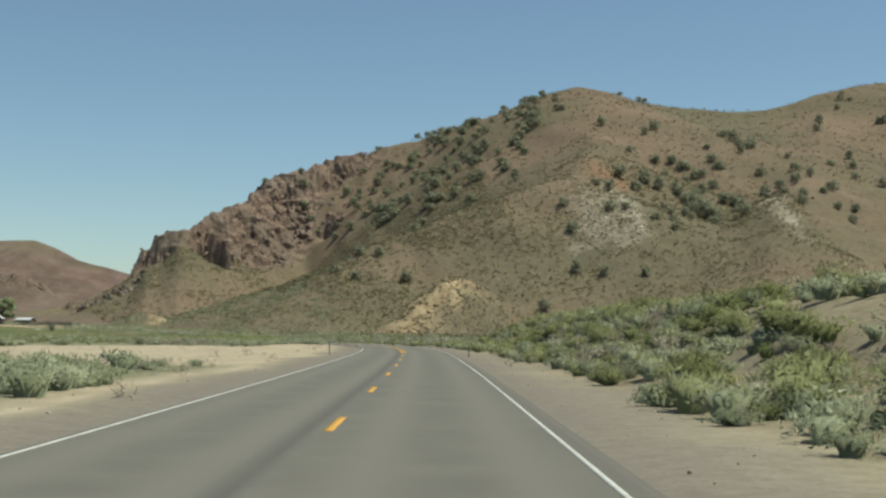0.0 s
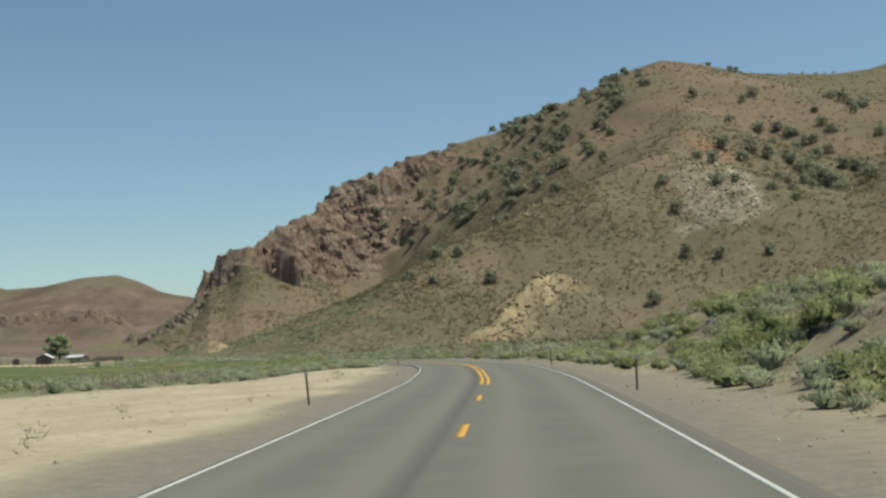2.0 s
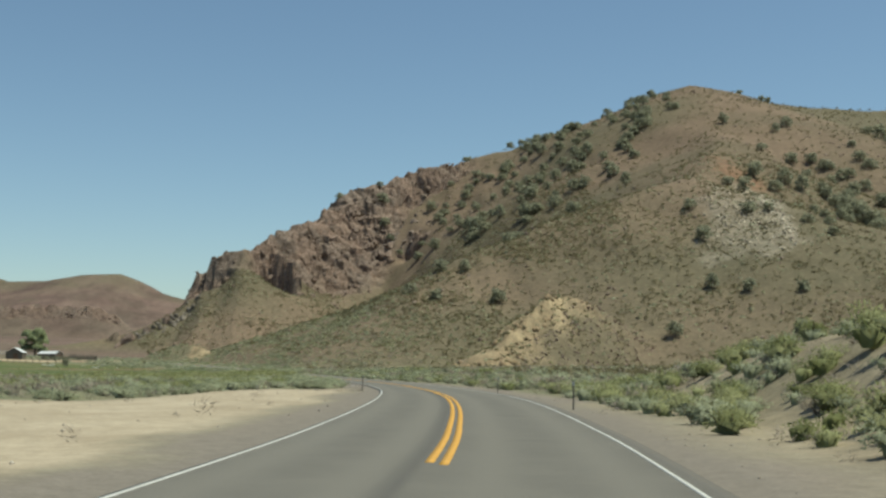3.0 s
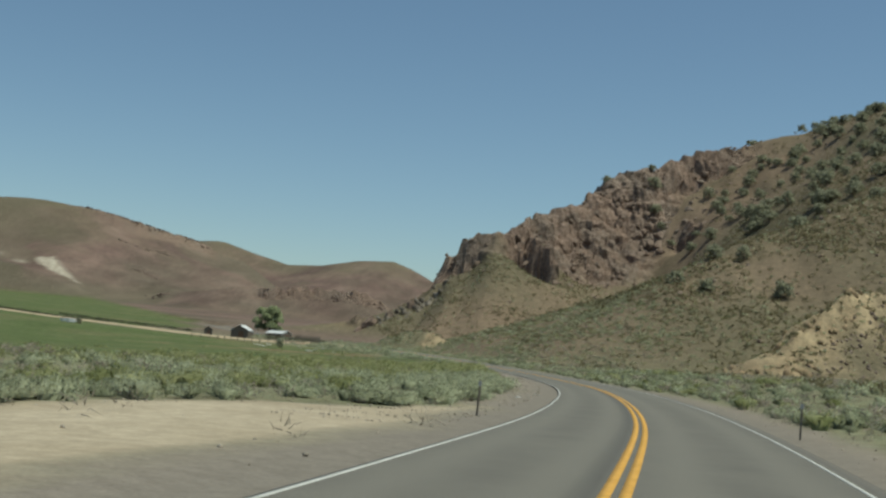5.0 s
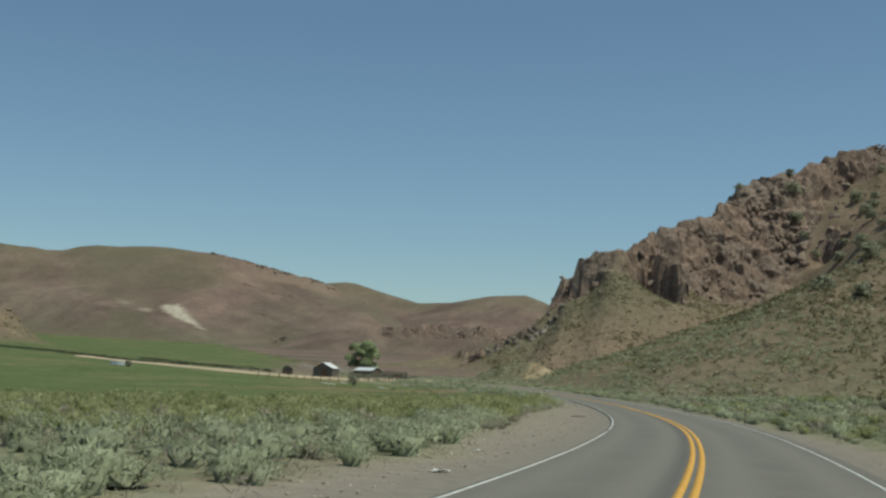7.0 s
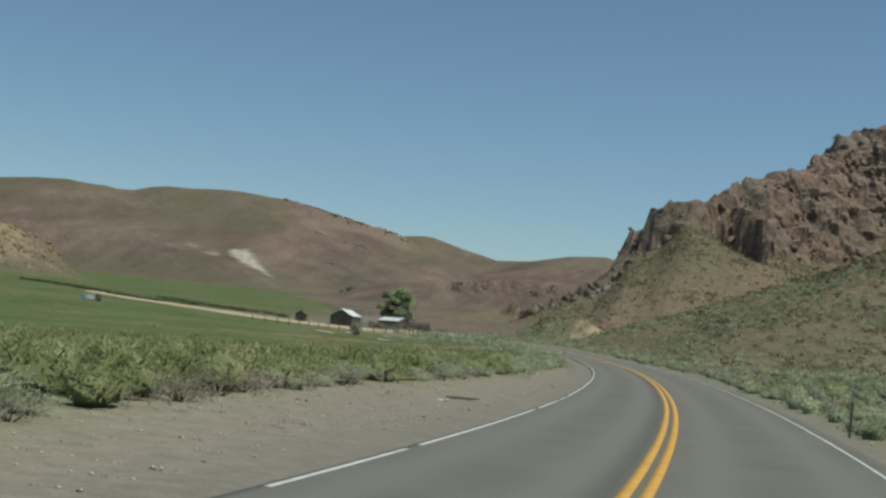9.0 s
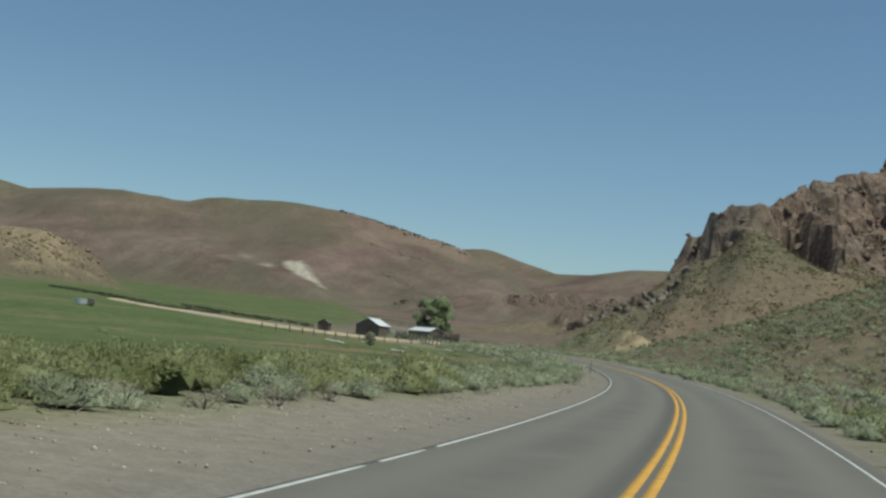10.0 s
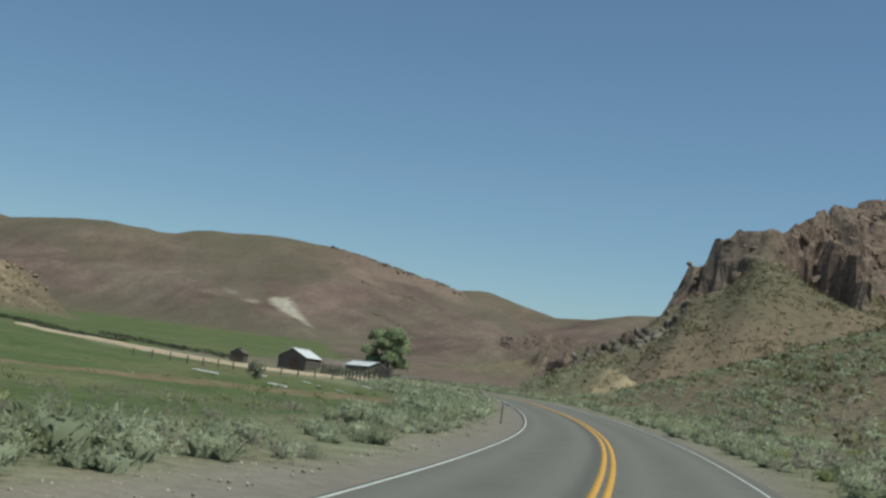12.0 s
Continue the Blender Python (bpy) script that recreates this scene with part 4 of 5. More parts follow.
scatter_mesh("shoulder_gravel", STONE, np.vstack([rows_of(along_road(1500, 60, 400, -32, -3.8, shoulder, 31), 0.012, 0.045, 41, 0.0), rows_of(along_road(5200, 230, 400, -8, -3.7, shoulder, 46), 0.008, 0.028, 47, 0.0), rows_of(along_road(900, 60, 400, 3.9, 8, shoulder, 32), 0.012, 0.035, 42, 0.0), rows_of(along_road(6000, 200, 400, -12, -4, lambda x, y, q, ry, rock, over: np.exp(-((from_edge(q, ry) + 0.1) / 0.5) ** 2) * field(x, y, 5, 213, -0.2, 0.4), 44), 0.012, 0.05, 45, 0.0)]),
             plain("pale_pebble", (0.24, 0.2, 0.155), (0.42, 0.37, 0.3), 9.0, vary=0.3), "pale pebbles lying on the gravel shoulder", "gravel")
scatter_mesh("slope_stones", STONE, rows_of(place_points(9000, -150, 280, 285, 640, lambda x, y, q, ry, rock, over: (over[:, 0] > 3) * (0.12 + 0.8 * rock + 0.5 * field(x, y, 25, 206, 0.1, 0.4)), 33), 0.15, 0.6, 43, 0.05),
             M_ROCK, "brown stones strewn over the hillside", "stones")
scatter_mesh("crag_rubble", STONE, rows_of(place_points(15000, -112, 30, 500, 665, lambda x, y, q, ry, rock, over: step01(rock, 0.25, 0.8) * field(x, y, 11, 211, -0.1, 0.3), 38), 0.2, 0.6, 48, 0.4),
             M_ROCK, "broken angular brown rock over the crag face", "stones")
BLOCK = [fragment(320 + i, (1.1, 0.8, 1.3, 0.9, 1.0, 0.7)[i], (0.7, 0.8, 0.7, 0.9, 0.8, 0.6)[i], (0.8, 1.2, 0.6, 0.9, 1.4, 1.0)[i]) for i in range(6)]


def below_crest(x, y, q, ry, rock, over):
    behind = land(x + 0.2 * 7, y + 7)[0] - land(x, y)[0]
    return step01(rock, 0.45, 0.9) * step01(behind, 2.0, 4.0) * field(x, y, 14, 214, -0.3, 0.2)


scatter_mesh("crag_blocks", BLOCK, rows_of(place_points(2600, -106, 10, 520, 660, below_crest, 36), 0.4, 1.7, 51, 0.45),
             M_ROCK, "large fractured blocks of reddish-brown rock in the crag", "rocks")
scatter_mesh("foot_rocks", BLOCK, rows_of(place_points(1100, -120, -98, 508, 540, lambda x, y, q, ry, rock, over: 0.55 * np.exp(-((y - 523 - 1.05 * (x + 107)) / 4.0) ** 2), 41), 0.35, 1.25, 52, 0.3),
             plain("pale_grey_rock", (0.125, 0.106, 0.086), (0.225, 0.195, 0.160), 0.5, vary=0.3), "pale grey broken rock at the foot of the crag", "stones")
scatter_mesh("mound_stones", STONE, rows_of(place_points(2000, 6, 40, 305, 362, lambda x, y, q, ry, rock, over: step01(over[:, 2], -1, 1) * (x > 15.5 + 0.45 * (y - 328)), 39), 0.1, 0.35, 49, 0.05),
             M_ROCK, "brown broken stones on the shady side of the small mound", "stones")
M_PALE = plain("pale_stone", (0.29, 0.24, 0.175), (0.49, 0.425, 0.325), 1.5, vary=0.3)
M_OCHRE = plain("ochre_stone", (0.18, 0.13, 0.08), (0.34, 0.25, 0.15), 1.0, vary=0.35)
scatter_mesh("pale_scree", STONE, rows_of(place_points(2600, 50, 96, 364, 452, lambda x, y, q, ry, rock, over: np.maximum.reduce([0.6 * blob(x, y, 70, 405, 9, 22, 8, 93, 0.8), np.exp(-((x - 77.5) / 2.6) ** 2) * step01(y, 384, 392) * (1 - step01(y, 438, 447)), 0.4 * blob(x, y, 66, 396, 11, 16, 0, 95, 0.9)]), 34), 0.15, 0.6, 44, 0.1),
             M_PALE, "whitish broken rock scree on the hillside", "stones")
scatter_mesh("ochre_rubble", STONE, rows_of(place_points(1500, -440, -345, 560, 640, lambda x, y, q, ry, rock, over: (over[:, 1] > 8) * blob(x, y, -385, 602, 38, 30, 0, 99, 0.8), 37), 0.25, 1.0, 47, 0.15),
             plain("knoll_rock", (0.15, 0.115, 0.075), (0.28, 0.215, 0.135), 0.6, vary=0.25), "yellowish-brown boulders on a far rocky knoll", "stones")
scatter_mesh("ochre_scree", STONE, rows_of(place_points(1500, -8, 36, 298, 352, lambda x, y, q, ry, rock, over: 0.6 * step01(over[:, 2], -1, 1.5) * field(x, y, 5, 98, -0.2, 0.4) * (x < 16 + 0.4 * (y - 328)), 35), 0.2, 0.8, 45, 0.1),
             M_OCHRE, "yellowish broken rock on a small mound", "stones")

def rock_band(nodes, count, wide, low, high, seed):
    """Places along a line of plan points, spread to both sides."""
    r = np.random.default_rng(seed)
    line = spline(nodes, 1.0)
    k = r.integers(0, len(line), count)
    x, y = line[k, 0] + r.normal(size=count) * wide, line[k, 1] + r.normal(size=count) * wide
    return rows_of((x, y, land(x, y)[0]), low, high, seed + 1, 0.6)


M_DARK_ROCK = plain("dark_far_rock", (0.105, 0.078, 0.062), (0.185, 0.135, 0.108), 0.3, vary=0.25)
scatter_mesh("far_outcrops", [fragment(340 + i, 1.6, 1.0, 0.7) for i in range(5)], np.vstack([rock_band([(-596, 1236), (-586, 1258), (-567, 1262), (-552, 1268)], 120, 1.8, 0.5, 1.6, 401), rock_band([(-556, 1188), (-545, 1198), (-532, 1204)], 80, 1.6, 0.5, 1.5, 403),
                                               rock_band([(-648, 1266), (-620, 1290), (-600, 1306), (-575, 1328), (-554, 1345)], 260, 3.4, 0.4, 1.3, 405), rock_band([(-520, 1150), (-490, 1160), (-470, 1170)], 60, 3.0, 0.5, 1.6, 407),
                                               rock_band([(-440, 1045), (-452, 1040), (-470, 1046)], 60, 3.0, 0.5, 1.5, 409)]), M_DARK_ROCK, "dark broken outcrops high on the far slopes", "rocks")


scatter_mesh("bench_cliff", [fragment(700 + i, 1.3, 0.8, 1.1) for i in range(5)], np.vstack([rock_band([(-370, 1051), (-336, 1063), (-302, 1075), (-282, 1084)], 260, 1.5, 0.35, 0.95, 411) + np.array([0, 0, 0.5, 0, 0]),
                                                                                          rock_band([(-366, 1040), (-344, 1048), (-298, 1064)], 60, 2.6, 0.3, 0.8, 413)]),
             plain("bench_rock", (0.135, 0.098, 0.078), (0.235, 0.172, 0.137), 0.25, vary=0.22), "fractured brown cliff band along a far bench", "rocks")

# ---------------------------------------------------------------- single shrubs beside the road
STEM_MAT = plain("grey_stem", (0.10, 0.08, 0.06), (0.18, 0.15, 0.12), 8.0)


def stems(seed, h, w):
    r = np.random.default_rng(seed)
    bm = bmesh.new()
    foot = [bm.verts.new((0.03 * math.cos(k * 1.2566), 0.03 * math.sin(k * 1.2566), -0.02)) for k in range(5)]
    for i in range(7):
        a, lean = r.random() * 6.283, 0.3 + 0.5 * r.random()
        top = Vector((math.cos(a) * lean * w * 0.5, math.sin(a) * lean * w * 0.5, h * (0.45 + 0.2 * r.random())))
        rim = [bm.verts.new(top + Vector((0.008 * math.cos(k * 1.2566), 0.008 * math.sin(k * 1.2566), 0))) for k in range(5)]
        for k in range(5):
            bm.faces.new((foot[k], foot[(k + 1) % 5], rim[(k + 1) % 5], rim[k]))
        bm.faces.new(rim)
    return bm


def shrub(name, cloud, leaf, seed, h, w, label, group):
    root = tagged(new(name), label, "shrub", group)
    crown = new("foliage", mesh_from("foliage", cloud[0], cloud[1], leaf, True, cloud[2]))
    crown.parent = root
    part("stem", stems(seed, h, w), STEM_MAT, root, "bare grey stems")
    return root


def plant_out(kinds, places, seed, sizes=None):
    r = np.random.default_rng(seed)
    used = set()
    for i, (x, y, z) in enumerate(zip(*places)):
        k = int(r.integers(0, len(kinds)))
        m = pose(x, y, z - 0.04, 0, 0, r.uniform(0, 360))
        big = 1.0 if sizes is None else sizes[i]
        s = r.uniform(0.62, 1.15) * big
        if k in used:
            ob = copy_thing(kinds[k], m)
        else:
            ob, _ = kinds[k], used.add(k)
            ob.matrix_basis = m
        ob.scale = (s * r.uniform(0.9, 1.15), s * r.uniform(0.9, 1.15), s * r.uniform(0.62, 0.85) * (1.0 if big == 1.0 else 1.15))


def fringe(lo, hi):
    def rule(x, y, q, ry, rock, over):
        edge_r = np.interp(ry, [100, 110, 200, 230], [6.6, 6.0, 5.6, 4.4])
        d = np.where(q > 0, q - edge_r, -q - sand_edge(ry))
        return (d > lo) * (d < hi)
    return rule


def some(n, *sets):
    x, y, z = (np.concatenate(a) for a in zip(*sets))
    k = np.random.default_rng(5).permutation(len(x))[:n]
    return x[k], y[k], z[k]


sage_kinds = [shrub("sagebrush", SAGE_NEAR[i], M_SAGE, i, 0.75, 1.1, "rounded grey-green sagebrush on dry soil beside the road", "roadside sagebrush") for i in range(5)]
left_a = some(70, along_road(1600, 200, 300, -20, -4, fringe(0.1, 3.2), 57))
left_d = some(35, along_road(1500, 290, 345, -16, -4, fringe(-0.1, 2.0), 73))
left_b = some(40, along_road(2600, 340, 395, -16, -4, fringe(0.0, 2.6), 67))
left_c = some(15, along_road(160, 100, 200, -34, -4, fringe(0.2, 4), 51))
left_e = some(25, along_road(400, 150, 215, -46, -20, fringe(0.0, 6), 74))
right_a = np.concatenate([some(62, along_road(900, 210, 440, 4, 12, fringe(0.1, 3.2), 52)), some(40, along_road(400, 105, 215, 5, 14, fringe(-0.3, 7), 69))], 1)
plant_out(sage_kinds, [np.concatenate(v) for v in zip(left_a, left_d, left_b, left_c, left_e, right_a)], 53, [1.15] * len(left_a[0]) + [1.1] * len(left_d[0]) + [0.72] * len(left_b[0]) + [1.0] * len(left_c[0]) + [1.75] * len(left_e[0]) + [1.2] * len(right_a[0]))
rabbit_kinds = [shrub("rabbitbrush", RABBIT_NEAR[i], M_RABBIT, 30 + i, 0.9, 1.1, "yellow-green rabbitbrush on dry soil beside the road", "roadside rabbitbrush") for i in range(5)]
left_r = np.concatenate([some(105, along_road(1600, 297, 352, -22, -5, fringe(0.2, 7.0), 54)), some(60, along_road(1100, 292, 345, -20, -5, fringe(0.9, 6), 70))], 1)
bank_r = some(100, along_road(900, 105, 215, 5, 17, fringe(-0.3, 8.5), 55))
right_r = some(28, along_road(160, 220, 430, 4, 12, fringe(0.6, 4), 58))
plant_out(rabbit_kinds, [np.concatenate(v) for v in zip(left_r, bank_r, right_r)], 56, [1.5] * 105 + [1.12] * (len(left_r[0]) - 105) + [1.4] * len(bank_r[0]) + [1.0] * len(right_r[0]))
dry_kinds = [shrub("dead_bush", leaf_cloud(420, 0.06, shrub_lumps(70 + i, 1.0, 0.6, 6), 210 + i, flat=1.1, narrow=0.12), M_SAGE_DRY, 60 + i, 0.6, 1.0, "dead brown bush with bare twigs", "dead bushes") for i in range(3)]
dry_a = some(75, along_road(120, 110, 430, -34, -4, fringe(0.1, 5), 59), along_road(130, 105, 215, 5, 16, fringe(0.1, 8), 60))
dry_b = some(40, along_road(1400, 285, 350, -12, -5, fringe(-0.3, 1.2), 72))
plant_out(dry_kinds, [np.concatenate(v) for v in zip(dry_a, dry_b)], 61)


# ---------------------------------------------------------------- junipers and other trees
def limb_mesh(paths):
    bm = bmesh.new()
    for pts, radii in paths:
        rings = []
        for i, (p, r) in enumerate(zip(pts, radii)):
            a = Vector(pts[min(i + 1, len(pts) - 1)]) - Vector(pts[max(i - 1, 0)])
            m = Matrix.Translation(p) @ a.to_track_quat("Z", "Y").to_matrix().to_4x4()
            rings.append([bm.verts.new(m @ Vector((r * math.cos(k * 1.0472), r * math.sin(k * 1.0472), 0))) for k in range(6)])
        for a, b in zip(rings, rings[1:]):
            for k in range(6):
                bm.faces.new((a[k], a[(k + 1) % 6], b[(k + 1) % 6], b[k]))
        bm.faces.new(rings[-1])
    return bm


def tree(name, seed, h, w, base, leaf, blades, size, label, category, group, limbs=11):
    r = np.random.default_rng(seed)
    root = tagged(new(name), label, category, group)
    lean = Vector((r.uniform(-0.1, 0.1), r.uniform(-0.1, 0.1), 0)) * h
    paths = [([(0, 0, -0.3), tuple(lean * 0.3 + Vector((0, 0, h * 0.35))), tuple(lean + Vector((0, 0, h * 0.85)))], [0.05 * h, 0.035 * h, 0.008 * h])]
    lumps = [(lean.x * 0.8, lean.y * 0.8, h * 0.62, w * 0.30)]
    for i in range(11):
        a = i * 2.4 + r.uniform(-0.4, 0.4)
        up = base + (0.92 - base) * (i + 0.5) / 11
        reach = w * 0.42 * math.sin(math.pi * (0.25 + 0.7 * (up - base) / (1 - base))) * r.uniform(0.7, 1.15)
        end = lean * up + Vector((math.cos(a) * reach, math.sin(a) * reach, h * up))
        paths.append(([tuple(lean * up * 0.8 + Vector((0, 0, h * up * 0.75))), tuple((lean * up + end) / 2 + Vector((0, 0, h * 0.02))), tuple(end)], [0.018 * h, 0.012 * h, 0.004 * h]))
        lumps.append((*end, w * r.uniform(0.15, 0.24)))
    part("trunk", limb_mesh(paths[:1]), M_BARK, root)
    for k in range(limbs):
        part("limb", limb_mesh([paths[1 + k * 11 // limbs]]), M_BARK, root)
    v, f, u = leaf_cloud(blades, size, lumps, seed + 1, flat=0.85, spread=0.5)
    crown = new("crown", mesh_from("crown", v, f, leaf, True, u))
    crown.parent = root
    return root


juniper_kinds = [tree("juniper", 400 + i, (3.6, 3.2, 4.2, 2.8, 3.4)[i], (4.0, 4.2, 3.6, 3.4, 4.6)[i], 0.14, M_JUNIPER, 560, 0.33, "dark green juniper on the dry hillside", "tree", "hillside junipers", 4) for i in range(5)]
known = [(-8, 396), (-15, 385), (-2, 396), (67, 338), (72, 440), (76, 407), (71, 407), (93, 459), (73, 360), (57, 415), (57, 395), (88, 450), (105, 462), (112, 460), (125, 485), (91, 409), (84, 399), (120, 495), (123, 461), (90, 401), (116, 467), (109, 455), (97, 415), (-5, 655), (-3, 658), (21, 665), (25, 664), (131, 659), (134, 660), (60, 656), (-58, 622), (120, 655)]


def juniper_places():
    def west(x, y, q, ry, rock, over):
        low = np.interp(x, [-60, -40, -3, 16, 47, 82], [640, 590, 545, 512, 525, 590])
        return step01(y, low - 4, low + 16) * (0.55 + 0.45 * field(x, y, 30, 207, -0.3, 0.25)) * np.where(x < -25, 0.5, 1) * np.where(y < low + 25, 0.6, 1) * (1 - 0.6 * rock)

    def east(x, y, q, ry, rock, over):
        return (over[:, 0] > 6) * 0.8 * field(x, y, 40, 208, -0.2, 0.3)

    def front(x, y, q, ry, rock, over):
        return (over[:, 3] > -1) * (over[:, 0] > 6) * 0.5
    a = [place_points(460, -60, 85, 495, 664, west, 62), place_points(290, 92, 290, 390, 680, east, 65), place_points(34, -20, 92, 345, 520, front, 66),
         place_points(95, 92, 165, 405, 560, lambda x, y, q, ry, rock, over: 0.25 + 0.75 * field(x, y, 25, 212, -0.2, 0.3), 68)]
    return [np.concatenate(v) for v in zip(*a)]


jx, jy, jz = juniper_places()
mixed = np.random.default_rng(64).permutation(len(jx))
jx, jy, jz = jx[mixed], jy[mixed], jz[mixed]
kx = np.array([a for a, b in known], float)
kyy = np.array([b for a, b in known], float)
kz = land(kx, kyy)[0]
jx, jy, jz = np.concatenate([kx, jx])[:295], np.concatenate([kyy, jy])[:295], np.concatenate([kz, jz])[:295]
r = np.random.default_rng(63)
for i, (x, y, z) in enumerate(zip(jx, jy, jz)):
    k, s = i % 5, r.uniform(0.72, 1.3) * (0.85 if y < 430 else 0.8 if y > 635 else 1.0)
    m = pose(x, y, z - 0.15, 0, 0, r.uniform(0, 360))
    if i < 5:
        ob = juniper_kinds[k]
        ob.matrix_basis = m
    else:
        ob = copy_thing(juniper_kinds[k], m)
    ob.scale = (s, s, s * r.uniform(0.8, 1.15))

poplar = tree("poplar_tree", 500, 7.8, 8.2, 0.16, M_TREE, 5200, 0.36, "leafy green tree standing behind the old shed", "tree", "")
poplar.matrix_basis = pose(-137.5, 477, height(-137.5, 477) - 0.1, 0, 0, 30)
small_tree = tree("dark_bush", 510, 1.8, 1.7, 0.1, M_JUNIPER, 500, 0.16, "small dark bush alone in the green meadow", "shrub", "")
tank_bush = copy_thing(small_tree, pose(-138.4, 369.2, height(-138.4, 369.2) - 0.05))
tank_bush.scale = (0.8, 0.8, 0.7)
tagged(tank_bush, "small dark bush beside the white stock tanks", "shrub")
small_tree.matrix_basis = pose(-94.5, 373.6, height(-94.5, 373.6) - 0.05)

# ---------------------------------------------------------------- crags
def crag_rows():
    """Boulders standing along the rocky crest and down its face."""
    r = np.random.default_rng(71)
    out = []
    line = spline([n[:3] for n in CREST_MAIN[:8]], 1.0)
    d = np.gradient(line[:, :2], axis=0)
    d /= np.linalg.norm(d, axis=1)[:, None]
    for i in range(2, len(line) - 2, 2):
        x, y, z = line[i]
        rocky = 1.0 if x < -28 else 0.35
        if y < 552:
            continue
        for k in range(2):
            if r.random() > rocky:
                continue
            down = 4.0 + r.random() * 26
            px, py = x + d[i, 1] * down, y - d[i, 0] * down
            big = r.uniform(0.7, 2.0)
            out.append((px, py, big, r.uniform(0.8, 1.5)))
    return out[:280]


stone_kinds = []
for i in range(6):
    bm = boulder(600 + i, 2, 16)
    ob = part("crag_boulder", bm, M_ROCK)
    stone_kinds.append(tagged(ob, "angular reddish-brown rock jutting from the hillside crag", "rock", "crag rocks"))
rows = crag_rows()
rz = land([a[0] for a in rows], [a[1] for a in rows])[0]
for i, ((x, y, s, tall), z) in enumerate(zip(rows, rz)):
    m = pose(x, y, z - 0.6 * s, r.uniform(-14, 14), r.uniform(-14, 14), r.uniform(0, 360))
    ob = stone_kinds[i] if i < 6 else copy_thing(stone_kinds[i % 6], m)
    ob.matrix_basis = m
    ob.scale = (s * r.uniform(0.8, 1.25), s * r.uniform(0.8, 1.25), s * tall)
for x, y, s in ((-117, 512, 2.4), (-113, 517, 1.8), (-120, 509, 1.3), (-108, 524, 1.9)):
    ob = copy_thing(stone_kinds[int(s * 2) % 6], pose(x, y, height(x, y) + 0.1 * s, 5, 8, 40 * s))
    ob.scale = (s, s, s * 1.3)
    tagged(ob, "dark boulder standing at the foot of the crag", "rock", "foot boulders")

# ---------------------------------------------------------------- roadside things
def box(bm, sx, sy, sz, m, bevel=0.0):
    g = bmesh.ops.create_cube(bm, size=1)
    bmesh.ops.transform(bm, matrix=m @ Matrix.Diagonal((sx, sy, sz, 1)), verts=g["verts"])
    if bevel:
        e = list({e for v in g["verts"] for e in v.link_edges})
        bmesh.ops.bevel(bm, geom=e, offset=bevel, segments=1, affect="EDGES")
    return g


def guide_post(x, y, lean, turn):
    root = tagged(new("guide_post"), "thin brown steel guide post with a reflector plate", "post", "guide posts")
    bm = bmesh.new()
    box(bm, 0.055, 0.012, 1.05, pose(0, 0.012, 0.42))
    box(bm, 0.012, 0.035, 1.05, pose(-0.022, -0.008, 0.42))
    box(bm, 0.012, 0.035, 1.05, pose(0.022, -0.008, 0.42))
    part("channel", bm, M_POST, root)
    bm = bmesh.new()
    box(bm, 0.085, 0.008, 0.13, pose(0, -0.03, 0.86), 0.003)
    part("reflector", bm, M_REFLECTOR, root, "small pale reflector plate")
    root.matrix_basis = pose(x, y, height(x, y), 0, lean, turn)
    return root


for x, y, lean, turn in ((-4.75, 87.0, -3, 0), (4.1, 86.2, 1, 2), (4.1, 122, 0, -4), (2.18, 158.8, 1, -8), (-6.25, 157.0, 3, -8), (-10.25, 237.2, 2, -14), (-45.0, 321.5, 2, -20)):
    guide_post(x, y, lean, turn)


def branch():
    r = np.random.default_rng(81)
    pts = [(-0.42 + 0.14 * i, 0.03 * math.sin(i * 1.7), 0.03 + 0.015 * r.random()) for i in range(7)]
    bm = limb_mesh([(pts, [0.03, 0.05, 0.055, 0.05, 0.055, 0.042, 0.02]), ([(0.1, 0, 0.04), (0.2, 0.1, 0.06), (0.28, 0.16, 0.05)], [0.02, 0.014, 0.006])])
    ob = part("dead_branch", bm, plain("bleached_wood", (0.16, 0.13, 0.10), (0.34, 0.29, 0.23), 9.0, stretch=(1, 6, 6)), smooth=True)
    tagged(ob, "short grey dead branch lying on the gravel shoulder", "branch")
    ob.matrix_basis = pose(-19.1, 235.0, height(-19.1, 235.0) + 0.05, 0, 0, 28)
    return ob


branch()


def litter(x, y, s, turn):
    bm = bmesh.new()
    bmesh.ops.create_grid(bm, x_segments=6, y_segments=5, size=0.5)
    for v in bm.verts:
        v.co.z = 0.10 + 0.16 * noise.noise(v.co * 3 + Vector((x, y, 0)))
    bmesh.ops.solidify(bm, geom=bm.faces[:], thickness=0.015)
    ob = part("crumpled_paper", bm, M_WHITE)
    tagged(ob, "crumpled white scrap lying by the brush", "litter", "roadside litter")
    ob.matrix_basis = pose(x, y, height(x, y), 0, 0, turn)
    ob.scale = (s, s * 0.7, s)


for x, y, s, turn in ((-9.4, 186, 0.3, 10), (-11.4, 194, 0.25, 60), (-8.9, 178, 0.35, 100), (-13.2, 205, 0.2, 20), (-19.2, 234, 0.25, 45)):
    litter(x, y, s, turn)


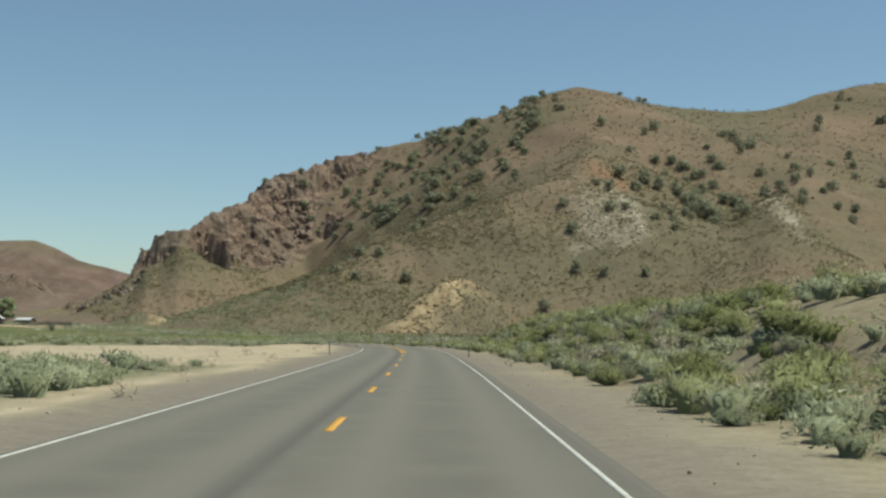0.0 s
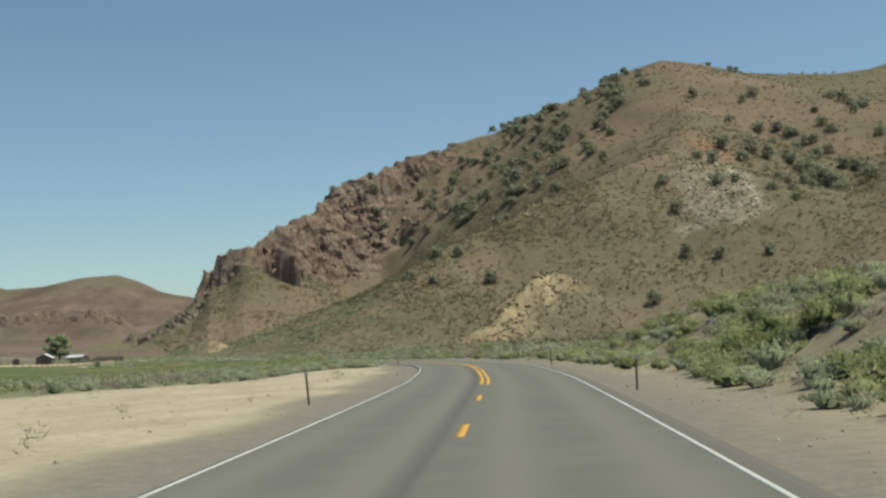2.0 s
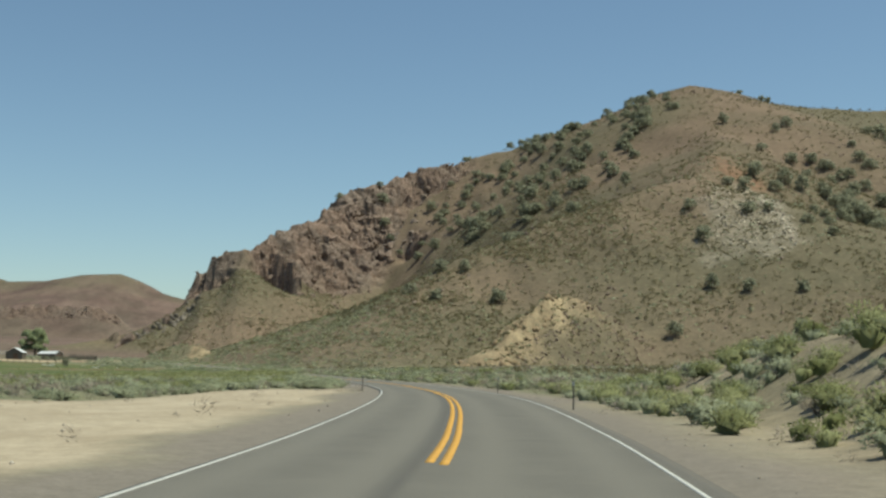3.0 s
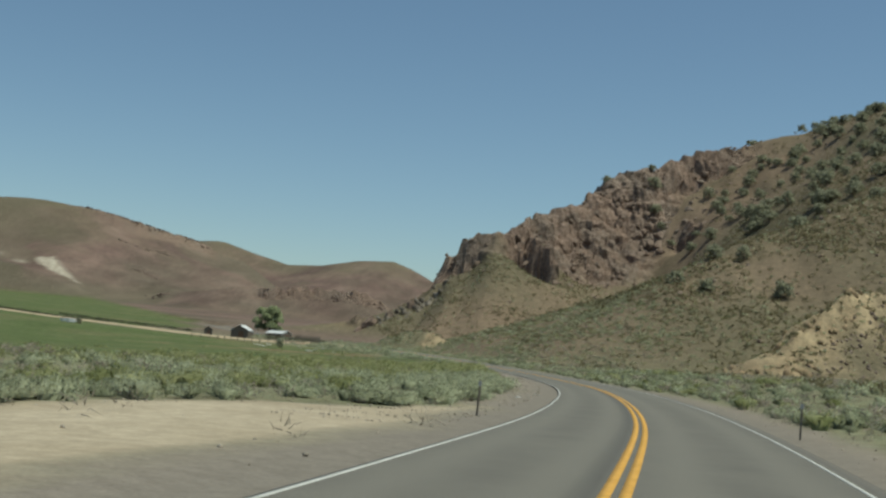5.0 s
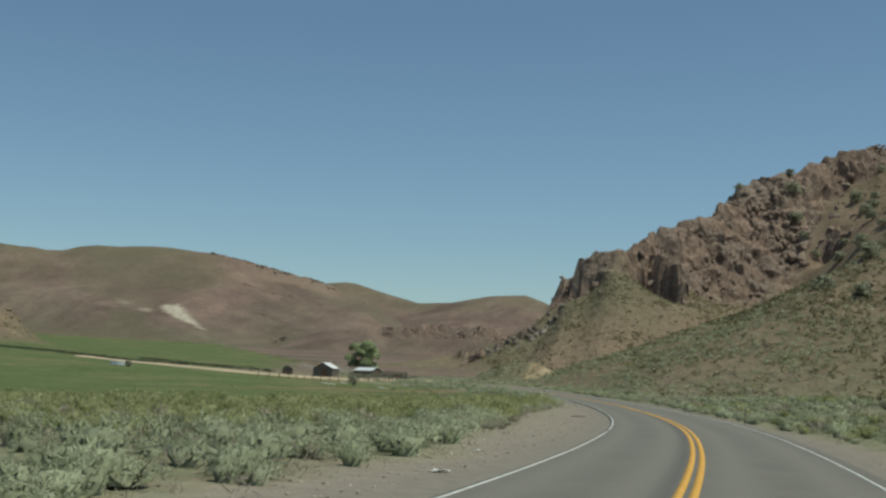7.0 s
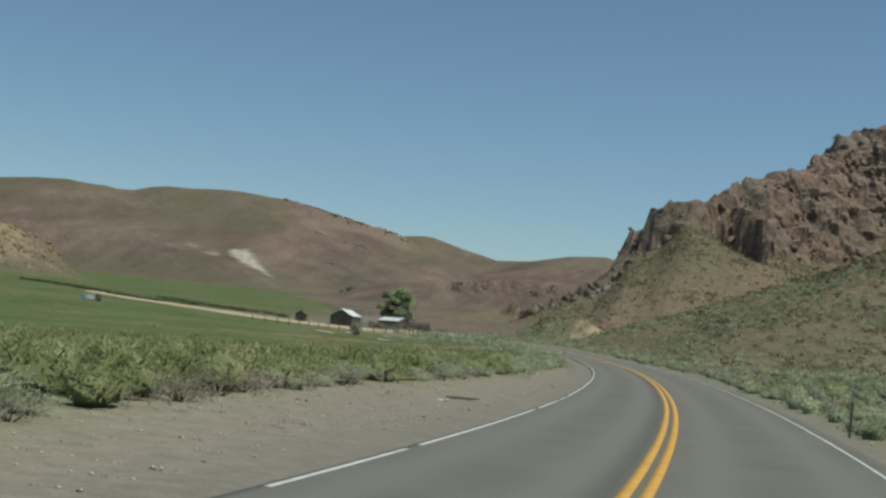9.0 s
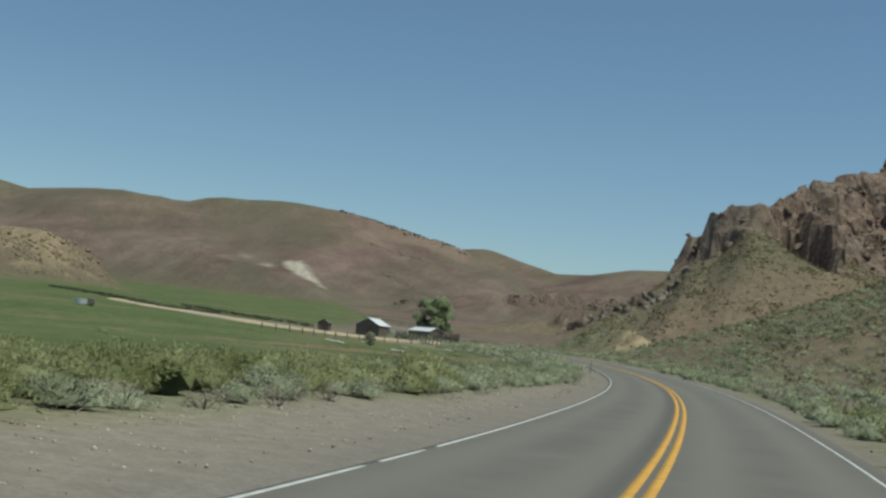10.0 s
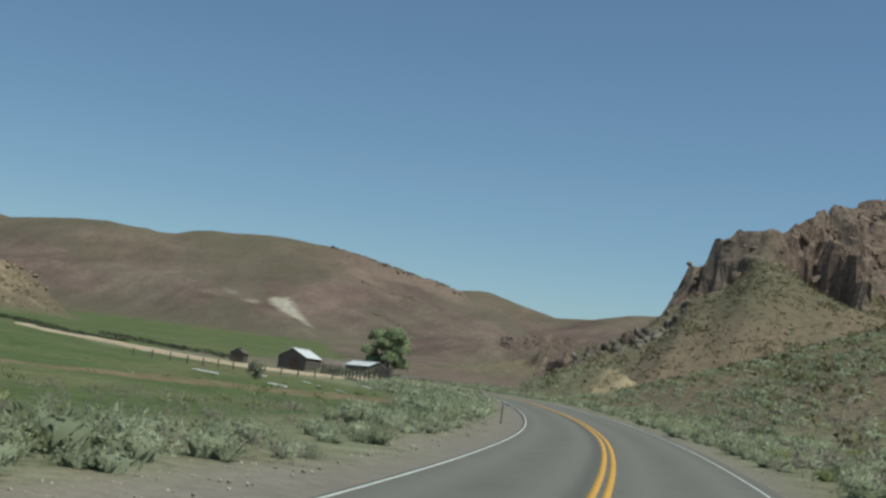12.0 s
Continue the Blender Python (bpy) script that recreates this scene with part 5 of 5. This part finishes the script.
# ---------------------------------------------------------------- the old ranch yard
def shed(x, y, turn, wide, long_, wall_h, apex, label, roof_mat, boards=True):
    root = tagged(new("shed"), label, "shed", "ranch sheds")
    t = 0.12
    for name, yy in (("gable_wall", -long_ / 2), ("gable_wall", long_ / 2)):
        bm = bmesh.new()
        prof = [(-wide / 2, -0.4), (wide / 2, -0.4), (wide / 2, wall_h), (0, apex), (-wide / 2, wall_h)]
        a = [bm.verts.new((px, yy - t / 2, pz)) for px, pz in prof]
        b = [bm.verts.new((px, yy + t / 2, pz)) for px, pz in prof]
        bm.faces.new(a)
        bm.faces.new(b[::-1])
        for i in range(5):
            bm.faces.new((a[i], b[i], b[(i + 1) % 5], a[(i + 1) % 5]))
        bmesh.ops.recalc_face_normals(bm, faces=bm.faces)
        part(name, bm, M_WOOD, root, "weathered grey board gable")
    for sx in (-1, 1):
        bm = bmesh.new()
        box(bm, t, long_ - t, wall_h + 0.4, pose(sx * (wide / 2 - t / 2), 0, wall_h / 2 - 0.2))
        part("side_wall", bm, M_WOOD, root)
        slope = math.atan2(apex - wall_h, wide / 2)
        ln = math.hypot(apex - wall_h, wide / 2) + 0.35
        bm = bmesh.new()
        n = 33
        rims = []
        for i in range(n):
            yy, lift = (i / (n - 1) - 0.5) * (long_ + 0.5), 0.025 * (i % 2)
            rims.append([bm.verts.new((px, yy, pz + lift)) for px, pz in ((-ln / 2, 0.03), (ln / 2, 0.03), (ln / 2, -0.01), (-ln / 2, -0.01))])
        for a, c in zip(rims, rims[1:]):
            for k in range(4):
                bm.faces.new((a[k], a[(k + 1) % 4], c[(k + 1) % 4], c[k]))
        bm.faces.new(rims[0])
        bm.faces.new(rims[-1][::-1])
        bmesh.ops.recalc_face_normals(bm, faces=bm.faces)
        m = Matrix.Translation((sx * wide / 4, 0, (apex + wall_h) / 2 + 0.06)) @ Matrix.Rotation(sx * slope, 4, "Y")
        bmesh.ops.transform(bm, matrix=m, verts=bm.verts)
        part("roof", bm, roof_mat, root, "pale sheet-metal roof slope")
    bm = bmesh.new()
    box(bm, wide * 0.3, 0.06, wall_h * 0.85, pose(wide * 0.1, -long_ / 2 - 0.08, wall_h * 0.42))
    part("door", bm, M_RUST, root, "dark closed plank door")
    root.matrix_basis = pose(x, y, height(x, y), 0, 0, turn)
    return root


shed(-126.8, 431, 8, 4.5, 5.4, 1.8, 3.0, "old grey wooden shed with a pale metal roof in the yard", M_TIN)
shed(-119.5, 438, 62, 3.2, 6.5, 1.2, 1.9, "low weathered lean-to with a dull metal roof beside the shed", M_TIN)
shed(-133.5, 425, 20, 2.0, 2.2, 1.3, 1.9, "small weathered wooden hut beside the dirt track", M_WOOD)


def post_fence(name, nodes, gap, high, rails, label):
    """A wooden fence along a line of plan points: posts and rails or strands."""
    root = tagged(new(name), label, "fence")
    r = np.random.default_rng(len(nodes) * 7 + int(gap * 10))
    line = spline([(a, b) for a, b in nodes], gap)
    zz = land(line[:, 0], line[:, 1])[0]
    root.matrix_basis = pose(line[0, 0], line[0, 1], zz[0])
    inv = root.matrix_basis.inverted()
    for (x, y), z in zip(line, zz):
        bm = bmesh.new()
        hh = high * r.uniform(0.85, 1.15)
        bmesh.ops.create_cone(bm, segments=6, radius1=0.09, radius2=0.075, depth=hh + 0.3, cap_ends=True, matrix=Matrix.Translation((0, 0, hh / 2 - 0.15)))
        ob = part("post", bm, M_WOOD, root)
        ob.matrix_basis = inv @ pose(x, y, z, r.uniform(-5, 5), r.uniform(-5, 5), 0)
    for k in range(rails):
        lvl = high * (0.35 + 0.5 * k / max(rails - 1, 1))
        bm = limb_mesh([([(x, y, z + lvl) for (x, y), z in zip(line, zz)], [0.045 if rails > 2 else 0.012] * len(line))])
        bmesh.ops.transform(bm, matrix=inv, verts=bm.verts)
        part("rail" if rails > 2 else "wire", bm, M_WOOD if rails > 2 else M_RUST, root)
    return root


post_fence("corral_fence", [(-116, 420), (-108, 412), (-100, 405), (-96, 403), (-101, 412), (-110, 424)], 1.5, 1.6, 4, "dark weathered wooden corral fence beside the sheds")
post_fence("pasture_fence", [(-105, 405), (-110, 401), (-113, 396), (-116, 389), (-121, 384)], 2.1, 0.9, 2, "leaning wooden posts of a wire fence below the track")
post_fence("pasture_fence", [(-138, 431), (-153, 440), (-168, 450), (-184, 460), (-205, 474)], 3.4, 0.9, 2, "wire fence on wooden posts along the willow ditch")


def dirt_track():
    line = spline([(-84, 399), (-98, 407), (-111, 414.5), (-123, 412), (-134, 415), (-146, 421.5), (-163, 432), (-186, 445), (-206, 459), (-222, 471)], 2.0)
    d = np.gradient(line, axis=0)
    d /= np.linalg.norm(d, axis=1)[:, None]
    rt = np.stack([d[:, 1], -d[:, 0]], 1)
    cols = np.array([-2.9, -2.1, -1.0, 0, 1.0, 2.1, 2.9])
    P = line[:, None] + rt[:, None] * cols[None, :, None]
    z = land(P[..., 0].ravel(), P[..., 1].ravel())[0].reshape(P.shape[:2])
    z = z + 0.12 + np.array([-0.25, 0.14, 0.10, 0.16, 0.10, 0.14, -0.25])[None]
    V = np.concatenate([P, z[..., None]], -1).reshape(-1, 3)
    g = np.arange(len(V)).reshape(P.shape[:2])
    F = np.stack([g[:-1, :-1], g[:-1, 1:], g[1:, 1:], g[1:, :-1]], -1).reshape(-1, 4)
    tagged(new("dirt_track", mesh_from("dirt_track", V, F, M_TRACK, True)), "pale tan dirt track along the meadow fence", "track", kind="structure")


dirt_track()


def stock_tank(x, y, turn):
    root = tagged(new("stock_tank"), "white oblong stock tank in the green meadow", "tank")
    bm = bmesh.new()
    n = 20
    rims = []
    for rx, ry, z in ((1.3, 0.55, 0.0), (1.38, 0.6, 0.7), (1.28, 0.5, 0.7), (1.22, 0.46, 0.45)):
        rims.append([bm.verts.new((rx * math.cos(k * 6.2832 / n), ry * math.sin(k * 6.2832 / n), z)) for k in range(n)])
    for a, b in zip(rims, rims[1:]):
        for k in range(n):
            bm.faces.new((a[k], a[(k + 1) % n], b[(k + 1) % n], b[k]))
    part("shell", bm, M_CARPAINT, root)
    bm = bmesh.new()
    bmesh.ops.create_circle(bm, cap_ends=True, segments=n, radius=1, matrix=Matrix.Translation((0, 0, 0.5)) @ Matrix.Diagonal((1.22, 0.46, 1, 1)))
    part("water", bm, M_GLASS, root, "still dark water")
    root.matrix_basis = pose(x, y, height(x, y) + 0.15, 0, 0, turn)


stock_tank(-141, 371, 50)
stock_tank(-143.8, 373.6, 35)


def plank(x, y, turn, ln):
    bm = bmesh.new()
    box(bm, ln, 0.45, 0.06, pose(0, 0, 0.08), 0.01)
    box(bm, ln * 0.8, 0.3, 0.05, pose(0.1, 0.2, 0.14, 0, 0, 6), 0.01)
    ob = part("white_board", bm, M_WHITE)
    tagged(ob, "whitewashed board lying in the green meadow", "board", "meadow boards")
    ob.matrix_basis = pose(x, y, height(x, y) + 0.15, 4, 6, turn)


plank(-97.3, 369.4, 30, 2.6)
plank(-92.0, 379.0, 80, 1.5)
plank(-101, 384, 10, 1.2)
plank(-86, 372, 120, 1.4)
plank(-84, 362, 15, 1.7)
plank(-90, 388, 60, 1.6)
plank(-80, 366, 95, 1.1)


# dark willows along the ditch behind the track
def hedge(x, y, q, ry, rock, over):
    near_line = np.abs(y - np.interp(-x, [140, 148, 167, 184, 205], [432, 439, 451, 463, 478])) < 2.2
    ditch = np.abs(y - np.interp(-x, [168, 186, 204, 244, 300], [441, 449, 461, 494, 531])) < np.interp(-x, [168, 180, 230, 300], [1.5, 3.5, 4, 3])
    return 0.9 * (near_line & (x < -142) & (x > -206)) + 0.95 * (ditch & (x < -170)) + 0.5 * (np.hypot(x + 110, y - 425) < 8)


scatter_mesh("ditch_willows", RABBIT_MID, rows_of(place_points(16000, -300, -100, 405, 540, hedge, 91), 0.8, 1.7, 92), plain("willow_leaf", (0.055, 0.065, 0.038), (0.10, 0.11, 0.065), 0.5, vary=0.2), "dark green willow brush along the ditch", "brush")
